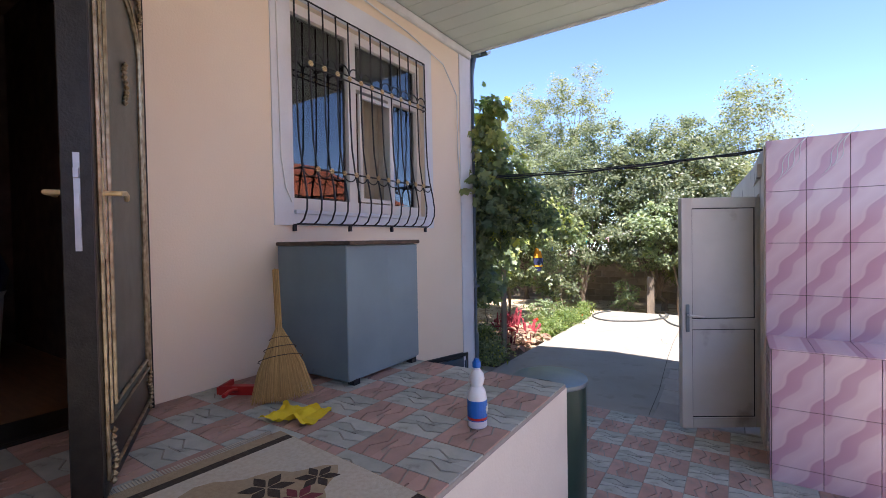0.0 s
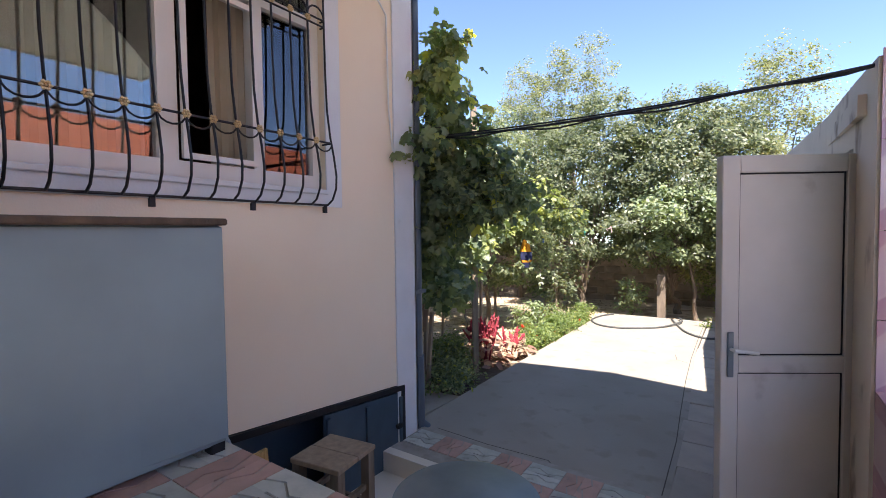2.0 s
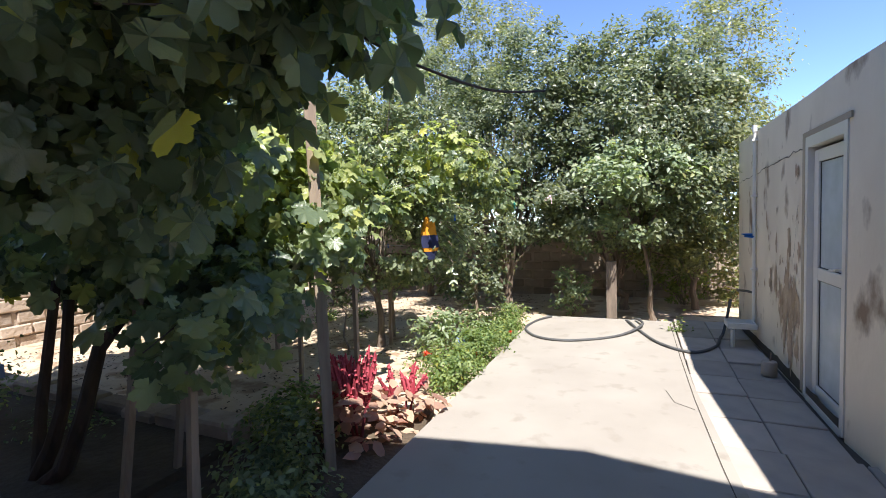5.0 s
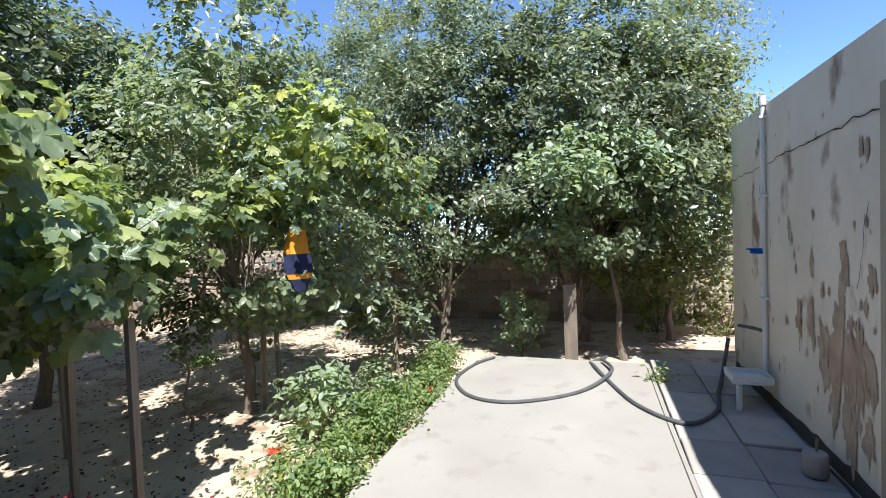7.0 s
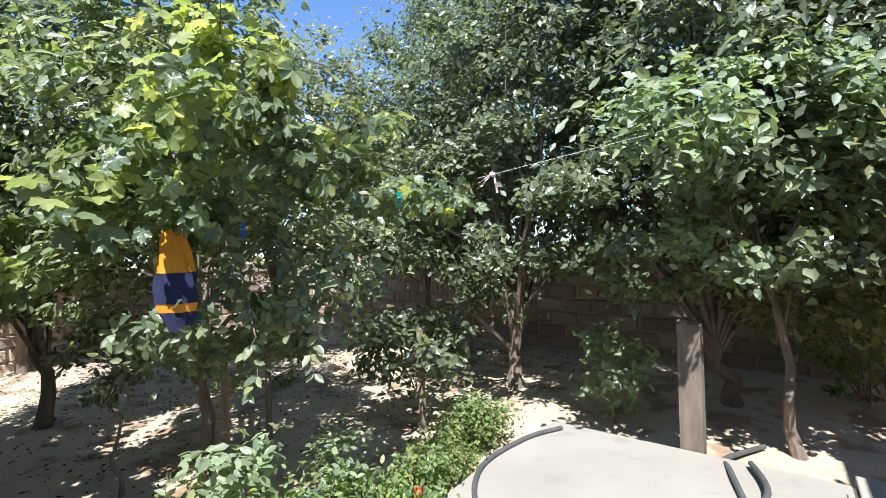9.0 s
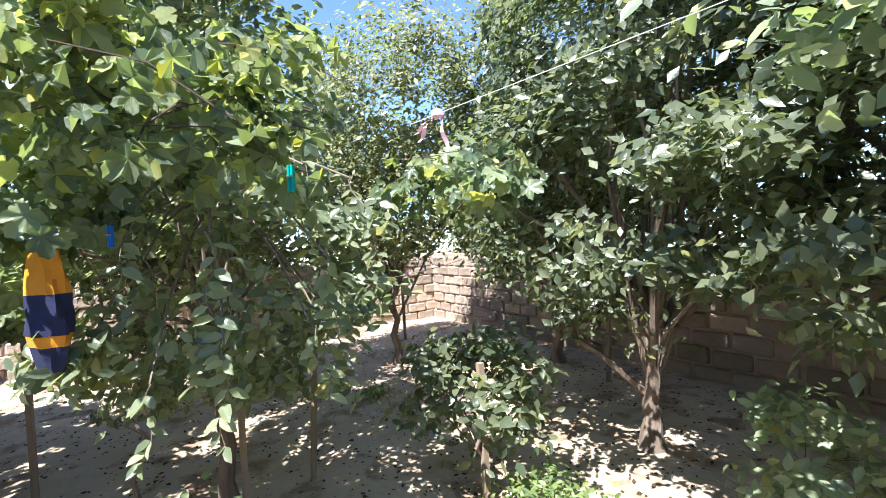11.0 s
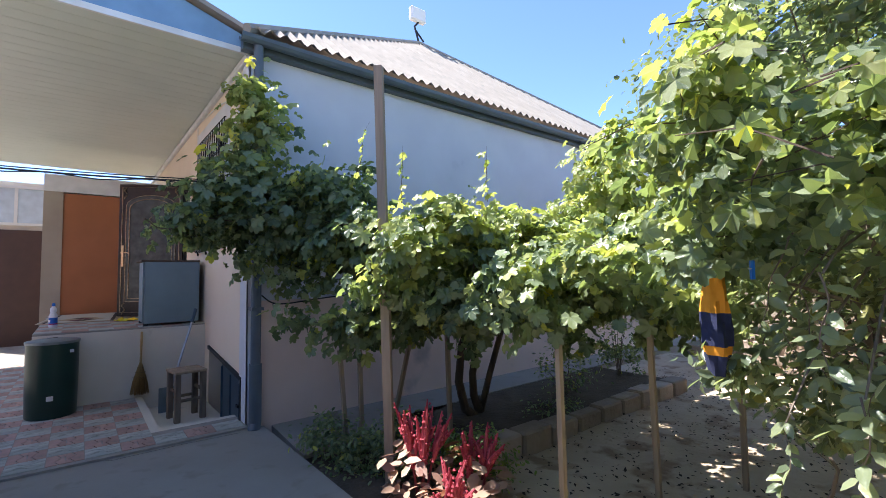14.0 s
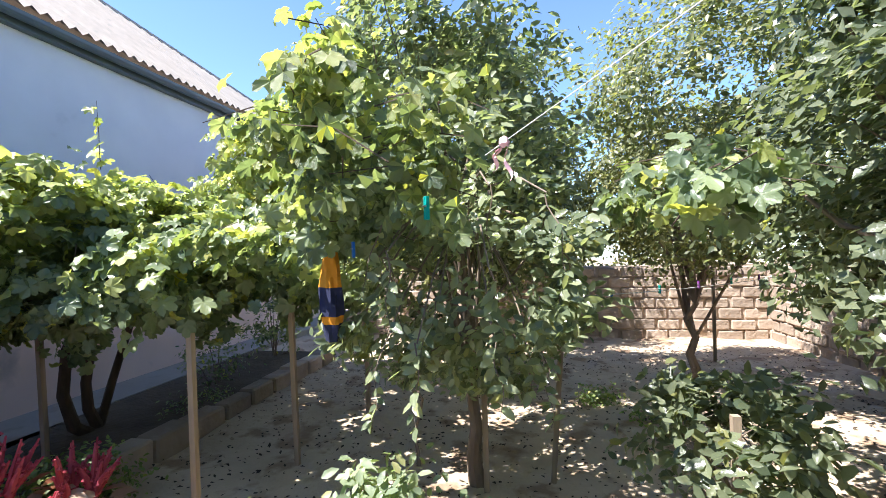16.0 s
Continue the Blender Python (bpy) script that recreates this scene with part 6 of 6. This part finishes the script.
part("crack", crack([(1.68, 3.4), (1.55, 3.5), (1.5, 3.75)], 0.003), "dirtgap", ck)
# near shoot of the corner vine across the view
ns = thing("vine_shoot", "long grape shoot with broad backlit leaves over the path", "grape vine", (0, 0, 0))
part("cane", Geo().tube(smooth_path([(0.25, 0.62, 1.98), (0.55, 0.62, 2.0), (0.75, 0.78, 1.9), (0.9, 1.0, 1.86), (1.02, 1.25, 1.9)], 5), 0.004, 6), "vinebark", ns, smooth=True)
rng = np.random.default_rng(9)
for p, n_, s in (((0.62, 0.66, 1.97), (0.6, -0.7, 0.2), 0.13), ((0.72, 0.76, 1.95), (0.7, -0.6, 0.1), 0.12), ((0.5, 0.62, 2.05), (0.3, -0.6, 0.8), 0.12), ((0.86, 0.95, 1.88), (0.2, -0.2, 1.0), 0.09), ((1.0, 1.22, 1.9), (0.4, -0.5, 0.5), 0.05), ((0.4, 0.6, 2.02), (0.6, -0.6, 0.4), 0.12)):
    me = leaf_mesh("leaf", "vine", np.array([p]), np.array([n_], dtype=float), np.array([s]), rng, "vineleaf", spins=np.array([np.pi]))
    o = new("leaf", me)
    o.parent = ns
# drain cable on the garden wall
dc = thing("wall_cable", "dark cable sagging along the garden side wall", "cable")
part("wire", Geo().tube(smooth_path([(-0.12, 0.05, 1.3), (-0.3, 0.05, 1.2), (-0.8, 0.04, 1.24), (-1.6, 0.04, 1.3), (-3.0, 0.04, 1.35)], 5), 0.008, 6), "cable", dc, smooth=True)
gw = tagged(new("window_garden"), "barred window high on the garden side wall", "window", kind="structure")
part("window_frame", Geo().box((-6.9, 0.0, 2.1), (-5.9, 0.02, 3.2)), "pvc", gw)
part("pane", Geo().box((-6.82, 0.02, 2.18), (-5.98, 0.024, 3.12)), "darkblue", gw)
for i in range(9):
    part("bar", Geo().tube([(-6.85 + i * 0.112, 0.06, 2.1), (-6.85 + i * 0.112, 0.06, 3.2)], 0.007, 5), "iron", gw)


def spray(name, label, p0, p1, n, size, material, kind="oval", seed=1, cat="plum twig", m="bark"):
    """A hanging twig with paired leaves."""
    r = np.random.default_rng(seed)
    t = thing(name, label, cat, p0)
    d = Vector(p1) - Vector(p0)
    side = d.orthogonal().normalized()
    pts = [d * (i / 8) + side * 0.02 * math.sin(i * 1.1 + seed) for i in range(9)]
    g = Geo().tube(pts, [0.0035 - 0.0003 * i for i in range(9)], 5)
    if kind == "oval":
        e = Vector((-1.55, 4.68, 1.75)) - Vector(p0)
        g.tube([(0, 0, 0), e * 0.25 + Vector((0, 0, 0.1)), e * 0.6 + Vector((0, 0, 0.1)), e], [0.0035, 0.005, 0.007, 0.01], 5)
    part("twig", g, m, t, smooth=True)
    for i in range(n):
        q = pts[min(8, 1 + int(7.5 * i / n))]
        nr = np.array([[r.normal() * 0.4 + 0.5, r.normal() * 0.4 - 0.4, 0.4 + 0.3 * r.random()]])
        me = leaf_mesh("leaf", kind, np.array([tuple(q)]), nr, np.array([size * r.uniform(0.75, 1.15)]), r, material, spins=np.array([np.pi + (0.9 if i % 2 else -0.9) + 0.3 * r.normal()]))
        o = new("leaf", me)
        o.parent = t
    return t


SPR = [((-0.23, 4.57, 1.49), (-0.24, 4.56, 1.2)), ((-0.32, 4.92, 1.41), (-0.39, 4.96, 1.13)), ((-0.83, 5.13, 0.95), (-0.8, 5.15, 0.66))]
rs = random.Random(31)
for i in range(12):
    a = (rs.uniform(-1.0, -0.45), rs.uniform(4.1, 5.35), rs.uniform(0.95, 1.75))
    SPR.append((a, (a[0] + rs.uniform(-0.08, 0.14), a[1] + rs.uniform(-0.08, 0.08), a[2] - rs.uniform(0.25, 0.4))))
for i, (a, b) in enumerate(SPR):
    spray("plum_twig", "hanging plum twig with paired oval green leaves", a, b, 11, 0.075, "plumleaf", seed=40 + i)
for i, (a, b) in enumerate((((-0.7, 0.95, 2.35), (-0.6, 1.45, 2.85)), ((-0.35, 0.75, 2.2), (-0.1, 1.0, 2.45)), ((0.15, 0.4, 2.4), (0.3, 0.5, 2.95)), ((0.2, 0.45, 2.2), (0.5, 0.62, 2.35)), ((-0.9, 1.5, 2.1), (-0.75, 1.75, 2.6)), ((-1.3, 2.2, 2.1), (-1.1, 2.4, 2.5)))):
    spray("grape_shoot", "slender climbing grape shoot with small yellow green leaves", a, b, 9, 0.085, "youngleaf" if i != 2 else "vineleaf", "vine", 70 + i, "grape vine", "vinebark")


# ---- floor pieces ----
def tile_geo(s, t):
    """A cement tile in pieces parted by its zigzag grooves."""
    q = 0.02
    P = [[(-.5, -.5), (-.2, -.5), (-.3, -.2), (-.12, .1), (-.25, .5), (-.5, .5)],
         [(-.2 + 2 * q, -.5), (0, -.5), (0, -.22), (-q, -.22), (-q, .22), (0, .22), (0, .5), (-.25 + 2 * q, .5), (-.12 + 2 * q, .1), (-.3 + 2 * q, -.2)],
         [(0, -.5), (.25 - 2 * q, -.5), (.12 - 2 * q, -.1), (.3 - 2 * q, .2), (.2 - 2 * q, .5), (0, .5), (0, .22), (q, .22), (q, -.22), (0, -.22)],
         [(.25, -.5), (.5, -.5), (.5, .5), (.2, .5), (.3, .2), (.12, -.1)]]
    k = s - 0.005
    g = Geo()
    for p in P:
        g.prism([(x * k, y * k) for x, y in p], -t, 0)
    return g


def tile_floor(name, label, cells, z, s, seed):
    fl = tagged(new(name), label, "floor", kind="structure")
    g = Geo()
    g.box((min(c[0] for c in cells) * s, min(c[1] for c in cells) * s, z - 0.03), ((max(c[0] for c in cells) + 1) * s, (max(c[1] for c in cells) + 1) * s, z - 0.005))
    r = random.Random(seed)
    ms = [tile_geo(s, 0.012).mesh("tile", M[m]) for m in ("tilered", "tilegrey")]
    for i, j in cells:
        o = new("tile", ms[(i + j) % 2])
        o.parent = fl
        o.matrix_basis = pose((i + 0.5) * s, (j + 0.5) * s, z + r.uniform(-0.0012, 0.0012), r.uniform(-0.25, 0.25), r.uniform(-0.25, 0.25), 90 * ((i + j) % 2) + r.uniform(-0.4, 0.4))
    return fl


S = 0.25
tf = tile_floor("floor_terrace", "worn red and grey cement tiles with zigzag grooves", [(i, j) for i in range(7) for j in range(-21, -8)], 0.872, S, 1)
part("grout", Geo().box((0.0, -5.3, 0.846), (TX, -2.0, 0.866)), "grout", tf)
tf.matrix_basis = pose(0, 0.0, 0)
yard = [(i, -1) for i in range(3)] + [(i, j) for i in range(3, 11) for j in range(-24, 0) if not (j > -9 and i < 3)] + [(i, j) for i in range(11, 14) for j in range(-24, -3)]
tf = tile_floor("floor_yard", "weathered red and grey patterned cement yard tiles", [c for c in yard if not (c[0] < 7 and c[1] < -8)], 0.005, S, 2)
tf.matrix_basis = pose(0.03, 0.04, 0)
# out of view slab, added so sunlight bounces up to the porch ceiling
structure("floor_yard_open", Geo().box((5.5, -9.2, -0.2), (8.5, -0.2, -0.001)), "concrete", "unseen pale concrete yard added to bounce sunlight", "floor")
structure("floor_yard_corner", Geo().box((0.0, -0.339, -0.03), (0.79, -0.215, -0.0005)), "grout", "cement edge by the stairwell", "floor")
structure("floor_yard_bed", Geo().box((0.79, -1.98, -0.2), (2.78, 0.1, -0.001)).box((1.75, -9.2, -0.2), (5.5, -1.98, -0.001)).box((0.0, -0.34, -0.2), (0.79, 0.1, -0.001)).box((2.78, -1.98, -0.2), (5.5, -0.7, -0.001)), "grout", "cement bed of the yard", "floor")
pv = tagged(new("pavement_pavers"), "uneven weathered cement pavers along the outbuilding", "path", kind="structure")
rr = random.Random(11)
pm = []
for k in range(5):
    pm.append(Geo().box((-0.005, 0.006, -0.06), (0.36, 0.455, 0.0), ch=0.006).mesh("paver", M["paver"]))
for j in range(14):
    for i in range(3):
        y = 0.12 + j * 0.46
        x = 1.9 - 0.03 * j + i * 0.372 if j < 6 else 1.73 + i * 0.372
        if x > 2.45 + 0.05 * (6 - j if j < 6 else 0):
            continue
        if y + 0.46 > 6.75:
            continue
        o = new("paver", pm[rr.randrange(5)])
        o.parent = pv
        o.matrix_basis = pose(x, y, -0.02 + rr.uniform(-0.006, 0.004), rr.uniform(-0.8, 0.8), rr.uniform(-0.6, 0.6), rr.uniform(-0.8, 0.8))
part("bed", Geo().box((1.6, 0.1, -0.24), (2.8, 6.45, -0.045)), "dirtgap", pv)

# glazed wall tiles
wt = tagged(new("wall_tiling"), "pink glazed wall tiles with diagonal wave pattern", "wall", kind="structure")
tl = Geo().box((0.0015, -0.008, 0.0015), (0.2485, 0, 0.3985), ch=0.0015).mesh("tile", M["pinktile"])
tlow = Geo().box((0.0015, -0.008, 0.0015), (0.2785, 0, 0.3985), ch=0.0015).mesh("tile", M["pinktile"])
ttop = Geo().box((0.0015, -0.008, 0.0015), (0.2785, 0.5, 0.0), ch=0.0).mesh("tile", M["pinktile"])
tend = Geo().box((0, 0.0015, 0.0015), (0.008, 0.2485, 0.3985)).mesh("tile", M["pinktile"])
ledge = Geo().box((0.0015, 0.0, 0.0), (0.2485, 0.51, 0.008), ch=0.001).mesh("tile", M["pinktile"])
swirl = []
for q in range(4):
    pts = [(0.05 + 0.035 * q + 0.13 * t + 0.02 * math.sin(t * 7), -0.0085, 0.06 + 0.035 * q + 0.28 * t) for t in [k / 12 for k in range(13)]]
    swirl.append(Geo().tube(pts, [0.0006 + 0.0022 * math.sin(math.pi * k / 12) for k in range(13)], 5).mesh("swirl", M["softrim"]))
for i in range(2):
    for me in swirl[i:]:
        o = new("swirl", me)
        o.parent = wt
        o.matrix_basis = pose(2.77 + 0.25 * i, -0.192, 2.05)
for i in range(10):
    for k in range(4):
        o = new("tile", tl)
        o.parent = wt
        o.matrix_basis = pose(2.77 + 0.25 * i, -0.192, 2.45 - 0.4 * (k + 1))
    for k in range(3):
        o = new("tile", tlow)
        o.parent = wt
        o.matrix_basis = pose(2.78 + 0.28 * i, -0.702, 0.92 - 0.4 * (k + 1))
    o = new("tile", ledge)
    o.parent = wt
    o.matrix_basis = pose(2.77 + 0.25 * i, -0.71, 0.921)
for j in range(2):
    for k in range(3):
        o = new("tile", tend)
        o.parent = wt
        o.matrix_basis = pose(2.771, -0.7 + 0.25 * j, 0.92 - 0.4 * (k + 1))
